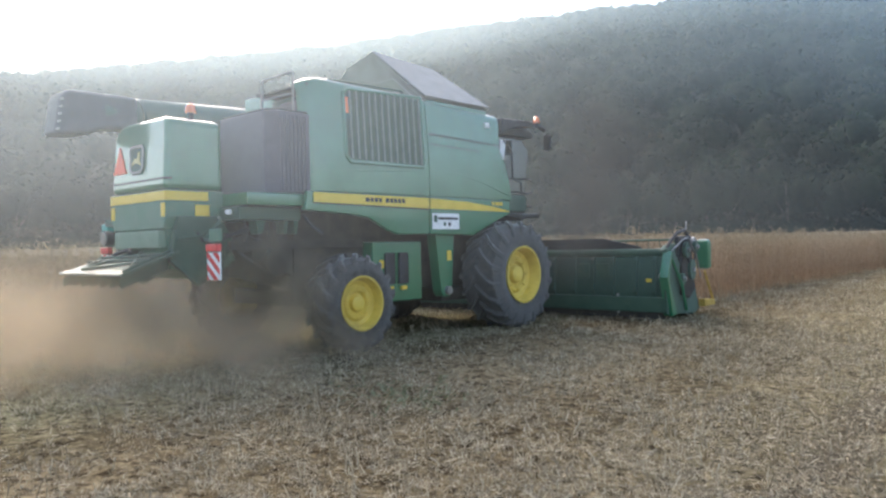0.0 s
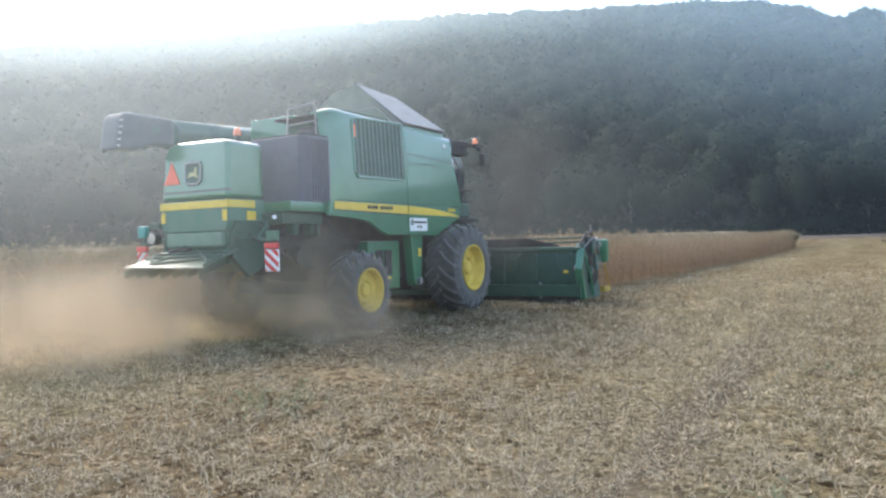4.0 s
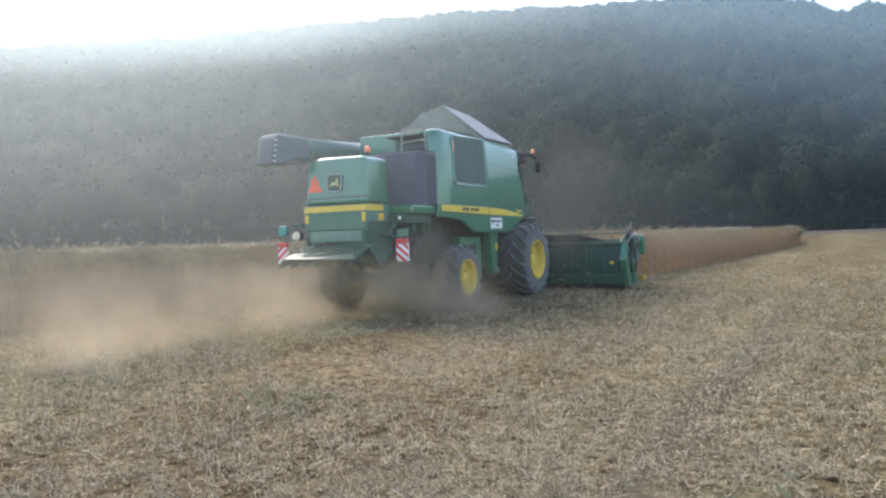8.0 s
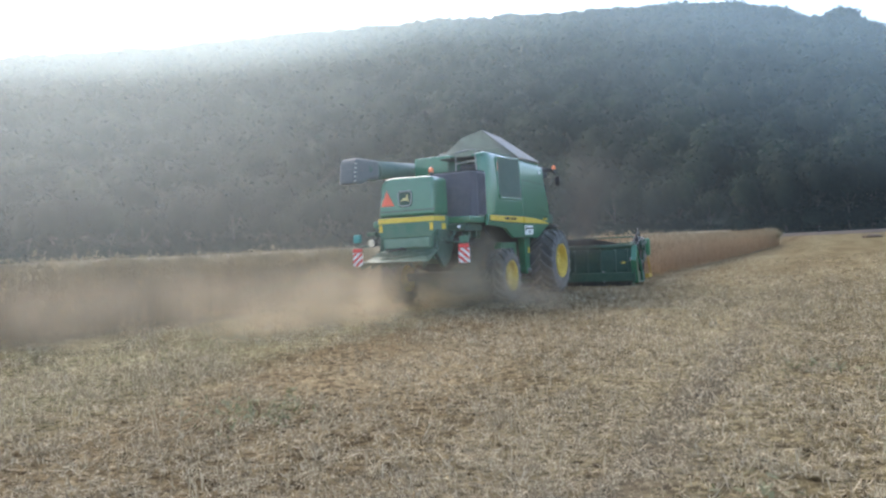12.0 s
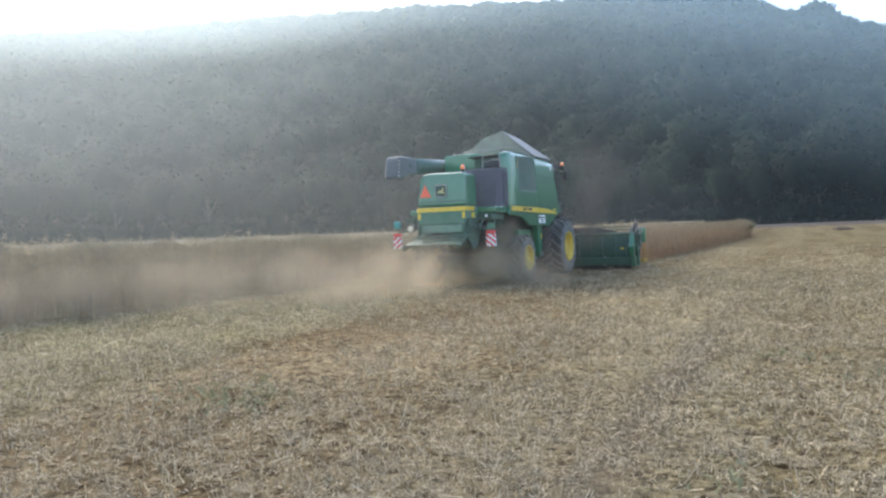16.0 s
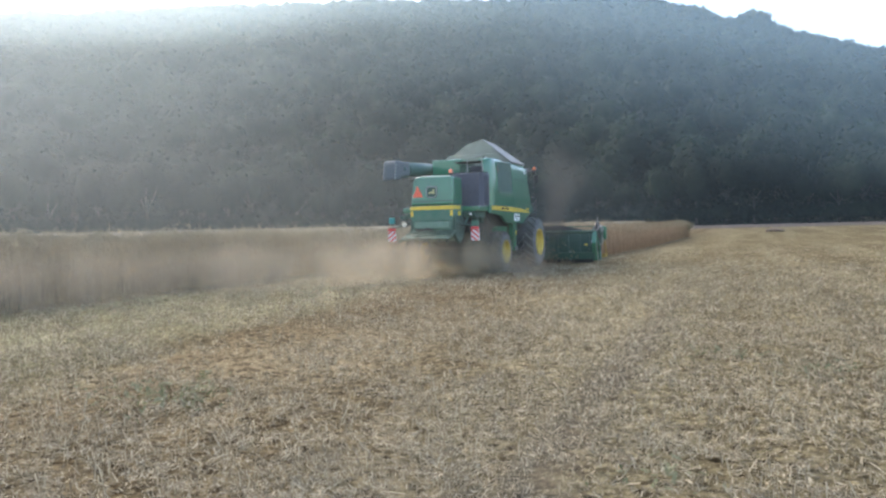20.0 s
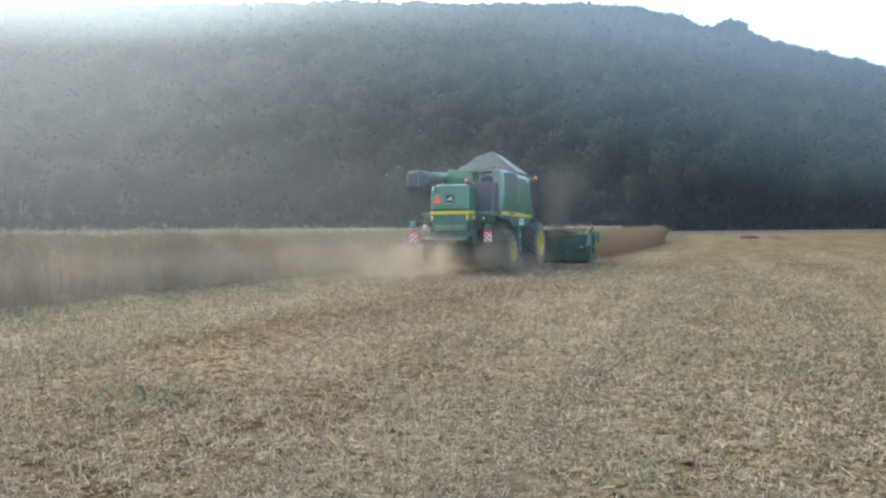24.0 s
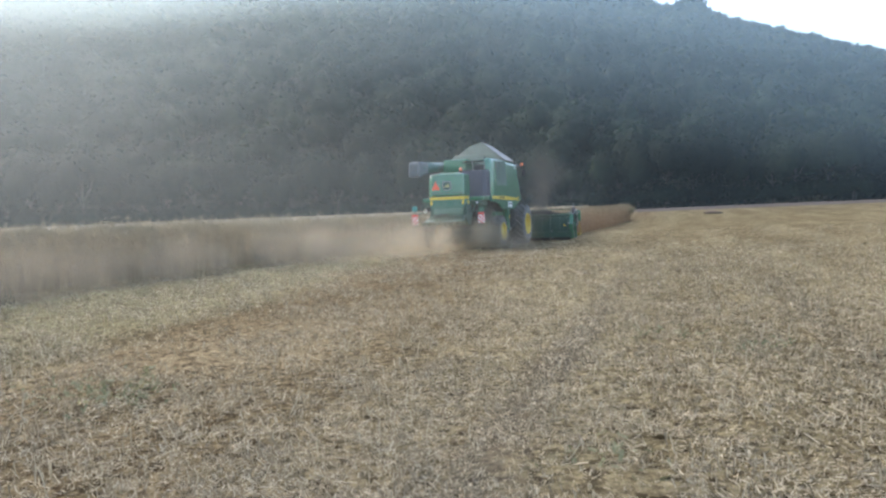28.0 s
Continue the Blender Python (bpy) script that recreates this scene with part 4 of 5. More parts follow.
def wheel(name, x, y, radius, width, rim_r, lugs, side, label):
    """A tractor tyre with chevron lugs on a yellow dished rim; side +1 faces right."""
    w = width / 2
    body = radius - 0.055
    prof = [(-w * 0.86, rim_r), (-w * 0.98, rim_r + 0.08), (-w, (rim_r + body) / 2), (-w * 0.9, body - 0.05), (-w * 0.6, body), (w * 0.6, body), (w * 0.9, body - 0.05), (w, (rim_r + body) / 2), (w * 0.98, rim_r + 0.08), (w * 0.86, rim_r)]
    bm = lathe(prof, 48, None, False)
    t = part(name, bm, RUBBER, combine, label)
    for s in (-1, 1):
        bm = bmesh.new()
        rows = []
        for u, rr in ((0.02, radius), (0.35, radius), (0.72, radius - 0.01), (0.93, radius - 0.05), (1.0, body - 0.16)):
            for da in (-0.03, 0.03):
                a = 2 * math.pi / lugs * 1.1 * u ** 0.8 + da / rr
                rows.append(((s * u * w, math.cos(a) * rr, math.sin(a) * rr), (s * u * w * 0.99, math.cos(a + da / rr) * (rr - 0.085), math.sin(a + da / rr) * (rr - 0.085))))
        vt = [[bm.verts.new(p) for p in r] for r in rows]
        for k in range(0, 8, 2):
            a, b_, c, d = vt[k], vt[k + 1], vt[k + 3], vt[k + 2]
            bm.faces.new((a[0], b_[0], c[0], d[0]))
            bm.faces.new((a[0], d[0], d[1], a[1]))
            bm.faces.new((b_[0], b_[1], c[1], c[0]))
        bm.faces.new((vt[0][0], vt[0][1], vt[1][1], vt[1][0]))
        bmesh.ops.recalc_face_normals(bm, faces=bm.faces[:])
        me = bpy.data.meshes.new("lug")
        bm.to_mesh(me)
        bm.free()
        me.materials.append(RUBBER)
        for i in range(lugs):
            lug = new("lug", me)
            lug.parent = t
            lug.rotation_euler = (2 * math.pi * (i + (0.5 if s > 0 else 0)) / lugs, 0, 0)
    o = w * side
    r = part("rim", lathe([(-o * 0.9, rim_r * 0.97), (o * 0.95, rim_r * 1.02), (o * 1.0, rim_r * 1.05), (o * 1.0, rim_r * 0.98), (o * 0.85, rim_r * 0.92), (o * 0.5, rim_r * 0.86), (o * 0.42, rim_r * 0.7), (o * 0.55, rim_r * 0.6), (o * 0.55, rim_r * 0.48), (o * 0.4, rim_r * 0.4), (o * 0.4, 0.03)], 40, None, False), YELLOW_DUSTY, t, "dusty yellow steel rim")
    part("hub", lathe([(o * 0.3, rim_r * 0.36), (o * 0.62, rim_r * 0.3), (o * 0.68, rim_r * 0.22), (o * 0.68, 0.02)], 24), YELLOW_DUSTY, t)
    for i in range(8):
        a = 2 * math.pi * i / 8
        p = (math.cos(a) * rim_r * 0.55, math.sin(a) * rim_r * 0.55)
        part("bolt", rod((o * 0.5, *p), (o * 0.62, *p), 0.018, None, 6), YELLOW_DUSTY, t)
    t.location = (x, y, radius - 0.03)
    WHEELS.append((t, x, y, radius))


wheel("front_wheel", 1.45, 0, 0.9, 0.72, 0.45, 18, 1, "large black front tyre with deep lugs")
wheel("front_wheel", -1.45, 0, 0.9, 0.72, 0.45, 18, -1, "large black front tyre with deep lugs")
wheel("rear_wheel", 1.43, -3.46, 0.665, 0.5, 0.35, 16, 1, "smaller black rear tyre grey with dust")
wheel("rear_wheel", -1.43, -3.46, 0.665, 0.5, 0.35, 16, -1, "smaller black rear tyre grey with dust")

# stations along the body, from nominal to true; heights and widths are 0.967 of nominal
NOMINAL_Y = (-7.0, -5.98, -5.24, -4.92, -4.42, -3.86, -3.1, -2.29, -2.14, -1.42, 0.1, 1.55, 2.05, 2.4)
TRUE_Y = (-6.7, -5.72, -4.95, -4.47, -4.06, -3.45, -2.75, -1.95, -1.85, -1.18, 0.12, 1.18, 1.65, 2.05)
HB, HEAD_DEPTH = 2.02, 0.7


def body(name, bm, material, parent=None, label="", smooth=False, shift=(0, 0, 0)):
    """A part of the harvester's body."""
    for v in bm.verts:
        v.co = Vector((v.co.x * 0.967 + shift[0], float(np.interp(v.co.y, NOMINAL_Y, TRUE_Y)) + shift[1], v.co.z * 0.967 + shift[2]))
    return link(name, bm, material, parent, label, smooth)


def hooded(name, bm, material, parent=None, label="", smooth=False):
    """A part of the rear hood, which stands off centre and leans forward at its top."""
    for v in bm.verts:
        lean = 0.05 * max(0.0, (v.co.z - 2.1) / 1.0) ** 1.5 * min(1.0, max(0.0, (-5.24 - v.co.y) / 0.6))
        v.co.x = 0.09 + 0.93 * v.co.x + (0.1 * (v.co.z - 2.0) if v.co.x < -0.7 and v.co.z > 2 else 0.0)
        v.co.y += lean
    return body(name, bm, material, parent, label, smooth)


def front(name, bm, material, parent=None, label="", smooth=False):
    """A part of the cutting header, drawn from its back at y = 0."""
    for v in bm.verts:
        v.co.y = HB + v.co.y * HEAD_DEPTH
    return link(name, bm, material, parent, label, smooth)


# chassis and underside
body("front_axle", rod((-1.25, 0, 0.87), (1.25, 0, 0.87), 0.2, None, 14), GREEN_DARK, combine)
body("rear_axle", box(-1.2, 1.2, -4.0, -3.74, 0.57, 0.8, 0.02), GRIME_SHADE, combine)
body("threshing_housing", prism([(-5.05, 1.3), (-5.05, 1.95), (0.2, 1.95), (0.9, 1.2), (0.2, 0.75), (-2.9, 0.72), (-4.4, 1.05)], "x", -0.98, 0.98, 0.03), GRIME_SHADE, combine, "dark grimy housing under the body, shade in its colour")
body("rear_strut", box(0.85, 1.0, -4.4, -4.2, 0.7, 1.9, 0.02), GRIME_SHADE, combine)
body("side_box", box(0.95, 1.19, -3.14, -2.05, 0.58, 1.5, 0.03), GREEN, combine, "green side box above the axle")
for y in (-2.82, -2.54):
    p = body("rubber_pad", box(1.2, 1.235, y - 0.1, y + 0.1, 0.85, 1.33, 0.03), BLACK, combine, "black rubber pad")
    body("yellow_tag", box(1.205, 1.245, y - 0.06, y + 0.05, 0.76, 0.82, 0.005), YELLOW, p)
body("yellow_tag", box(1.2, 1.212, -3.02, -2.94, 1.1, 1.22), YELLOW, combine)
leg = body("support_leg", prism([(-1.9, 1.62), (-1.42, 1.62), (-1.5, 0.7), (-1.56, 0.6), (-1.72, 0.6), (-1.78, 0.7)], "x", 1.16, 1.36, 0.025), GREEN, combine, "green support arm beside the front wheel")
body("yellow_tag", box(1.36, 1.37, -1.62, -1.52, 1.18, 1.34), YELLOW, leg)
body("pivot_pin", rod((1.2, -1.63, 0.7), (1.42, -1.63, 0.7), 0.07, None, 12), STEEL, leg)
body("belly_plate", box(-1.1, 1.1, -1.5, 0.9, 0.5, 0.72, 0.04), GRIME_SHADE, combine)
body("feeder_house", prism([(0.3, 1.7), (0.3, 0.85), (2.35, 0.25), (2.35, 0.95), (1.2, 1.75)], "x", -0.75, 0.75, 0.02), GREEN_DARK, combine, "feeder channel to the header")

# body sides: rear panel with the grille, front panel with the sweep line
LOWER_REAR = [(-4.55, 1.93), (-4.5, 2.19), (-2.15, 2.19), (-2.15, 1.6), (-2.85, 1.6), (-3.1, 1.68), (-3.45, 1.84), (-3.8, 1.88)]
LOWER_FRONT = [(-2.125, 1.6), (-2.125, 2.19), (0.17, 2.19), (0.17, 1.95), (-0.1, 1.88), (-0.6, 1.72), (-0.98, 1.58)]


def shell(s, section, z0, top):
    """A body panel: a plan line of (y, set back) drawn up from z0, with a rounded upper edge."""
    b = bmesh.new()
    levels = [(f, 0.0, -0.09 * f * (1 - f)) for f in (0, 0.12, 0.25, 0.38, 0.5, 0.62, 0.75, 0.85)] + [(1, -0.14, -0.004), (1, -0.08, 0.012), (1, -0.04, 0.035), (1, -0.012, 0.075), (1, 0, 0.14)]
    front = isinstance(section, str)
    if front:
        section = [(k / 6, 0) for k in range(7)]
    grid = []
    for y, back in section:
        col = []
        for f, dz, inn in levels:
            z = z0 + (3.73 - 0.05 * y if front else top(y)) * f - z0 * f + dz
            yy = -2.125 + y * (2.125 + float(np.interp(z, (2.2, 2.43, 2.75, 3.15, 3.2, 3.64, 3.72), (0.22, 0.17, 0.05, -0.16, -0.13, -0.09, -0.2)))) if front else y
            col.append(b.verts.new((s * (1.47 - back - inn), yy, z)))
        grid.append(col)
    for i in range(len(section) - 1):
        for j in range(len(levels) - 1):
            b.faces.new((grid[i][j], grid[i + 1][j], grid[i + 1][j + 1], grid[i][j + 1]))
    bmesh.ops.recalc_face_normals(b, faces=b.faces[:])
    if sum(f.normal.x for f in b.faces) * s < 0:
        bmesh.ops.reverse_faces(b, faces=b.faces[:])
    bmesh.ops.solidify(b, geom=b.faces[:], thickness=0.03)
    return b


GR_Y0, GR_Y1, GR_Z0, GR_Z1 = -3.86, -2.3, 2.64, 3.66
for s in (1, -1):
    pr = body("rear_side_panel", shell(s, [(-2.15, 0), (-3.0, 0), (-3.95, 0), (-4.1, 0.008), (-4.22, 0.03), (-4.32, 0.075), (-4.39, 0.14), (-4.42, 0.24)], 2.2, lambda y: (3.77 if s > 0 else 3.22) - (0.02 * (y + 4.2) / 2 if y > -4.2 else (y + 4.2) ** 2 * 1.6)), GREEN, combine, "glossy green rear side panel")
    if s > 0:
        body("grille_backing", box(1.484, 1.494, GR_Y0 + 0.02, GR_Y1 - 0.02, GR_Z0 + 0.02, GR_Z1), GREEN_DARK, pr)
        top = lambda y: 3.62 + (y - GR_Y0) / (GR_Y1 - GR_Y0) * 0.07
        frame_pts = [(GR_Y0 - 0.02, GR_Z0 + 0.06), (GR_Y0 - 0.02, 3.58), (GR_Y0 + 0.06, 3.64), (GR_Y1, 3.71), (GR_Y1 + 0.03, GR_Z0 + 0.04), (GR_Y1 - 0.02, GR_Z0 - 0.01), (GR_Y0 + 0.06, GR_Z0 - 0.03), (GR_Y0 - 0.02, GR_Z0 + 0.06)]
        body("grille_frame", tube([(1.496, y, z) for y, z in frame_pts], 0.024, None, 10), GREEN, pr)
        for i in range(12):
            y = GR_Y0 + 0.09 + i * (GR_Y1 - GR_Y0 - 0.14) / 11
            body("slat", box(1.49, 1.515, y - 0.026, y + 0.026, GR_Z0 + 0.02, top(y), 0.008, segs=1), SLAT, pr, "dusty grey slat")
        body("side_marker", box(1.49, 1.508, GR_Y0 + 0.01, GR_Y0 + 0.06, 3.3, 3.52, 0.006), AMBER, pr)
    pf = body("front_side_panel", shell(s, "front", 2.2, None), GREEN, combine, "glossy green front side panel")
    body("sweep_line", plate([(s * 1.49, -2.1, 3.18), (s * 1.49, -0.12, 3.14), (s * 1.49, -0.11, 3.11), (s * 1.49, -2.1, 3.15)], 0.012), GREEN_DARK, pf)
    body("upper_seam", plate([(s * 1.492, -2.1, 3.02), (s * 1.492, -0.75, 2.99), (s * 1.492, -0.75, 2.975), (s * 1.492, -2.1, 3.005)], 0.012), GREEN_DARK, pf)
    body("sweep_ridge", tube([(s * 1.469, -2.1, 2.6), (s * 1.469, -1.7, 2.59), (s * 1.469, -1.3, 2.56), (s * 1.468, -0.7, 2.47), (s * 1.467, -0.1, 2.33), (s * 1.466, 0.1, 2.28)], 0.02, None, 12), GREEN, pf)
    body("sweep_ridge", tube([(s * 1.469, -3.7, 2.5), (s * 1.469, -3.2, 2.53), (s * 1.469, -2.17, 2.57)], 0.02, None, 12), GREEN, pr)
    body("work_light", box(s * 1.46, s * 1.5, -0.53, -0.41, 3.42, 3.5, 0.01), WHITE, pf, "small white lamp")
    for ob in (pr, pf):
        ob.matrix_basis = pose(s * 1.42, 0, 2.13) @ pose(0, 0, 0, 0, -3.0 * s, 0) @ pose(-s * 1.42, 0, -2.13)
    lr = body("lower_rear_panel", prism(LOWER_REAR, "x", s * 1.37, s * 1.46, 0.025), GREEN, combine)
    lf = body("lower_front_panel", prism(LOWER_FRONT, "x", s * 1.37, s * 1.46, 0.025), GREEN, combine)
    body("stripe", prism([(-4.4, 2.04), (-4.4, 2.17), (-2.16, 2.16), (-2.16, 2.0)], "x", s * 1.462, s * 1.474), YELLOW, lr, "yellow stripe")
    body("stripe_edge", prism([(-4.4, 2.022), (-4.4, 2.036), (-2.16, 1.996), (-2.16, 1.98)], "x", s * 1.462, s * 1.472), BLACK, lr)
    body("stripe", prism([(-2.12, 2.0), (-2.12, 2.16), (-1.2, 2.13), (-0.4, 2.07), (0.1, 2.0), (0.1, 1.985), (-0.8, 1.99)], "x", s * 1.462, s * 1.474), YELLOW, lf, "tapering yellow stripe")
    for y0, y1 in ((-3.53, -3.45), (-3.43, -3.37), (-3.35, -3.28), (-3.26, -3.2), (-3.12, -3.05), (-3.03, -2.97), (-2.95, -2.89), (-2.87, -2.81), (-2.79, -2.73)):
        body("mark_bar", box(s * 1.473, s * 1.478, y0, y1, 2.065, 2.13), BLACK, lr)
    for y0, y1 in ((-0.43, -0.37), (-0.33, -0.27), (-0.25, -0.19), (-0.17, -0.11)):
        body("mark_bar", box(s * 1.465, s * 1.478, y0, y1, 2.09, 2.15), YELLOW, lf)
sticker = body("sticker", box(1.455, 1.472, -2.08, -1.42, 1.68, 1.93), WHITE, combine, "white notice plate with dark printed bars")
for i, (y0, y1, z0, z1) in enumerate(((-2.05, -1.97, 1.79, 1.9), (-1.95, -1.46, 1.83, 1.87), (-1.82, -1.76, 1.73, 1.79), (-1.7, -1.64, 1.73, 1.79))):
    body("print_bar", box(1.472, 1.476, y0, y1, z0, z1), GREEN_DARK if i in (0, 2) else BLACK, sticker)

body("body_core", prism([(-4.36, 2.0), (-4.36, 3.18), (-0.1, 3.2), (0.1, 2.4), (0.1, 2.0)], "x", -1.33, 1.33, 0.02), GREEN, combine)
body("tank_body", prism([(-3.3, 3.18), (-3.3, 3.56), (-0.3, 3.64), (-0.12, 3.18)], "x", -1.27, 1.3, 0.02), GREEN, combine, "green grain tank walls")
body("engine_box", box(0.25, 0.8, -4.2, -3.5, 3.2, 3.58, 0.04), GREEN_DARK, combine)
body("exhaust_stack", rod((0.95, -3.7, 3.2), (0.95, -3.7, 3.85), 0.06, None, 14), GRIME_SHADE, combine)
body("fender_arch", prism([(-1.05, 1.75), (-0.6, 1.95), (0.0, 2.02), (0.7, 1.9), (0.7, 1.84), (0.0, 1.95), (-0.6, 1.88), (-1.0, 1.7)], "x", 0.95, 1.44), BLACK, combine)
body("hose", tube([(1.3, -4.45, 1.88), (1.34, -4.36, 1.74), (1.36, -4.2, 1.62)], 0.022), BLACK, combine)

# rear: hood, dark screen bay, deck
hood = hooded("rear_hood", prism([(-0.8, 2.19), (-0.8, 2.6), (-0.72, 2.95), (-0.6, 3.08), (-0.4, 3.11), (0.68, 3.09), (0.77, 3.03), (0.78, 2.19)], "y", -5.98, -5.24, 0.07, segs=5), GREEN, combine, "rounded glossy green rear hood")
lowhood = hooded("lower_hood", prism([(-0.8, 1.85), (-0.8, 2.18), (0.78, 2.18), (0.78, 1.85), (0.72, 1.7), (-0.74, 1.7)], "y", -5.98, -5.24, 0.02), GREEN_DUSTY, combine)
hooded("hood_seam", box(-0.79, 0.78, -5.985, -5.9, 2.31, 2.33), BLACK, hood)
hooded("hood_stripe", box(-0.805, 0.785, -5.99, -5.972, 2.05, 2.165, 0.004), YELLOW, lowhood, "yellow stripe")
hooded("hood_side_stripe", box(0.77, 0.79, -5.97, -5.45, 2.05, 2.165, 0.004), YELLOW, lowhood, "yellow stripe")
for x in (-0.77, 0.67):
    hooded("hinge", box(x, x + 0.09, -5.995, -5.97, 1.85, 2.02, 0.006), YELLOW, lowhood, "yellow bracket")
for k, (y0, z0) in enumerate(((-5.92, 1.7), (-5.62, 1.66), (-5.4, 1.74))):
    body("pipe", tube([(0.84, y0, z0), (0.9, y0 + 0.05, z0 - 0.12), (1.0, y0 + 0.25, z0 - 0.1), (1.08, y0 + 0.5, z0 + 0.06)], 0.016, None, 6), BLACK if k else GREEN_DARK, combine)
for y in (-5.1, -4.75, -4.55):
    body("deck_bracket", prism([(y, 1.8), (y + 0.1, 1.8), (y + 0.06, 1.62), (y + 0.02, 1.62)], "x", 1.02, 1.2, 0.008), GREEN_DARK, combine)
body("frame_rail", box(0.98, 1.06, -5.3, -3.2, 1.42, 1.54, 0.01), GRIME_SHADE, combine)
body("drive_pulley", rod((0.99, -4.75, 1.25), (1.06, -4.75, 1.25), 0.2, None, 20), GRIME_SHADE, combine)
body("drive_pulley", rod((0.99, -5.15, 1.5), (1.05, -5.15, 1.5), 0.11, None, 16), GRIME_SHADE, combine)
body("drive_belt", tube([(1.02, -4.75, 1.46), (1.02, -5.15, 1.62)], 0.014, None, 6), BLACK, combine)
body("drive_belt", tube([(1.02, -4.8, 1.05), (1.02, -5.2, 1.4)], 0.014, None, 6), BLACK, combine)
hooded("hinge", box(0.775, 0.795, -5.62, -5.44, 1.84, 2.0, 0.006), YELLOW, lowhood, "yellow bracket")
hooded("warning_triangle", prism([(-0.73, 2.45), (-0.31, 2.45), (-0.52, 2.8)], "y", -5.995, -5.978), ORANGE, hood, "orange warning triangle")
badge = hooded("badge", prism([(-0.19, 2.47), (-0.2, 2.72), (-0.15, 2.79), (0.16, 2.79), (0.21, 2.72), (0.2, 2.47), (0.13, 2.41), (-0.12, 2.41)], "y", -5.995, -5.978, 0.004), GREEN_DARK, hood, "dark maker's plate with a yellow rim")
hooded("badge_rim", tube([(x, -5.997, z) for x, z in ((-0.17, 2.485), (-0.18, 2.71), (-0.138, 2.765), (0.148, 2.765), (0.19, 2.71), (0.18, 2.485), (0.117, 2.435), (-0.107, 2.435), (-0.17, 2.485))], 0.016, None, 6), PALE_RIM, badge)
hooded("badge_shape", prism([(-0.12, 2.53), (-0.05, 2.62), (0.03, 2.61), (0.065, 2.7), (0.1, 2.68), (0.09, 2.6), (0.135, 2.52), (0.055, 2.55), (-0.04, 2.56)], "y", -6.004, -5.992), mat("pale_yellow_mark", (0.55, 0.48, 0.2), (0.65, 0.58, 0.28), 12, 0.5), badge, "pale yellow plain shape")
hooded("chopper_housing", prism([(-5.9, 1.2), (-5.95, 1.72), (-5.3, 1.72), (-5.1, 1.3), (-5.4, 1.05)], "x", -0.72, 0.7, 0.02), GREEN_DUSTY, combine, "straw chopper housing")
# The cover's paler green also carries its sky reflection.
hooded("chopper_cover", box(-0.62, 0.66, -6.02, -5.93, 1.47, 1.68, 0.015), mat("sky_pale_dusty_paint", (0.1, 0.19, 0.125), (0.17, 0.25, 0.18), 5, 0.4), combine, "pale dusty green cover plate, sky reflection in its colour")
hooded("side_arm", prism([(-5.95, 1.3), (-5.85, 1.86), (-5.3, 1.86), (-5.15, 1.5), (-5.35, 1.12), (-5.6, 0.98)], "x", 0.7, 0.82, 0.02), GREEN_DARK, combine)
hooded("side_arm", prism([(-5.95, 1.3), (-5.85, 1.86), (-5.3, 1.86), (-5.15, 1.5), (-5.35, 1.12), (-5.6, 0.98)], "x", -0.84, -0.74, 0.02), GREEN_DARK, combine)

spreader = body("straw_spreader", plate([(-0.62, -5.85, 1.42), (0.86, -5.85, 1.42), (0.98, -6.62, 1.16), (-0.66, -6.64, 1.17)], 0.03), SPREADER_GREEN, combine, "dusty green straw spreader board")
for a, c in (((0.8, -5.95, 1.42), (0.93, -6.58, 1.2)), ((-0.64, -6.14, 1.36), (0.86, -6.08, 1.38)), ((-0.66, -6.3, 1.31), (0.9, -6.22, 1.335)), ((-0.05, -5.92, 1.43), (-0.24, -6.55, 1.225)), ((-0.62, -6.16, 1.35), (-0.24, -6.55, 1.225)), ((-0.24, -6.55, 1.225), (0.88, -6.3, 1.31)), ((0.1, -5.95, 1.42), (0.86, -6.45, 1.255))):
    body("frame_bar", rod(a, c, 0.019, None, 6), GREEN_DARK, spreader)
body("front_lip", tube([(-0.68, -6.65, 1.175), (0.98, -6.63, 1.165)], 0.018, None, 6), mat("pale_edge_paint", (0.12, 0.18, 0.14), (0.22, 0.27, 0.22), 12, 0.4), spreader, "pale front edge")
for i in range(7):
    x = -0.8 + i * 0.265
    body("guide_vane", plate([(x * 0.85, -5.9, 1.38), (x, -6.56, 1.11), (x * 1.02, -6.56, 1.0), (x * 0.85, -5.9, 1.2)], 0.012), GREEN_DARK, spreader)
body("linkage", tube([(-0.45, -6.0, 1.44), (-0.3, -6.12, 1.4), (0.0, -6.05, 1.46), (0.12, -6.1, 1.42)], 0.025), BLACK, spreader)

deck = body("engine_deck", box(-1.3, 1.36, -5.25, -4.4, 1.98, 2.15, 0.03), GREEN, combine, "green ledge under the dark screen")
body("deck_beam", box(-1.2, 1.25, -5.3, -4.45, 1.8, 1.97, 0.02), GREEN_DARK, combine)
body("lamp_knob", rod((1.1, -5.33, 1.9), (1.14, -5.38, 1.9), 0.033, None, 12), WHITE, combine, "small round white lamp")
screen = body("dark_screen", prism([(0.2, -5.02), (1.24, -5.02), (1.36, -4.92), (1.36, -4.36), (0.2, -4.36)], "z", 2.15, 3.22, 0.02), SCREEN, combine, "dark grey mesh screen of the cooling bay")
for i in range(7):
    y = -4.88 + i * 0.075
    body("screen_rib", box(1.35, 1.385, y - 0.014, y + 0.014, 2.18, 3.18, 0.006, segs=1), SCREEN, screen)
body("screen_lid", prism([(0.22, -5.0), (1.24, -5.0), (1.35, -4.9), (1.35, -4.38), (0.22, -4.38)], "z", 3.22, 3.25, 0.008), BLACK, screen)
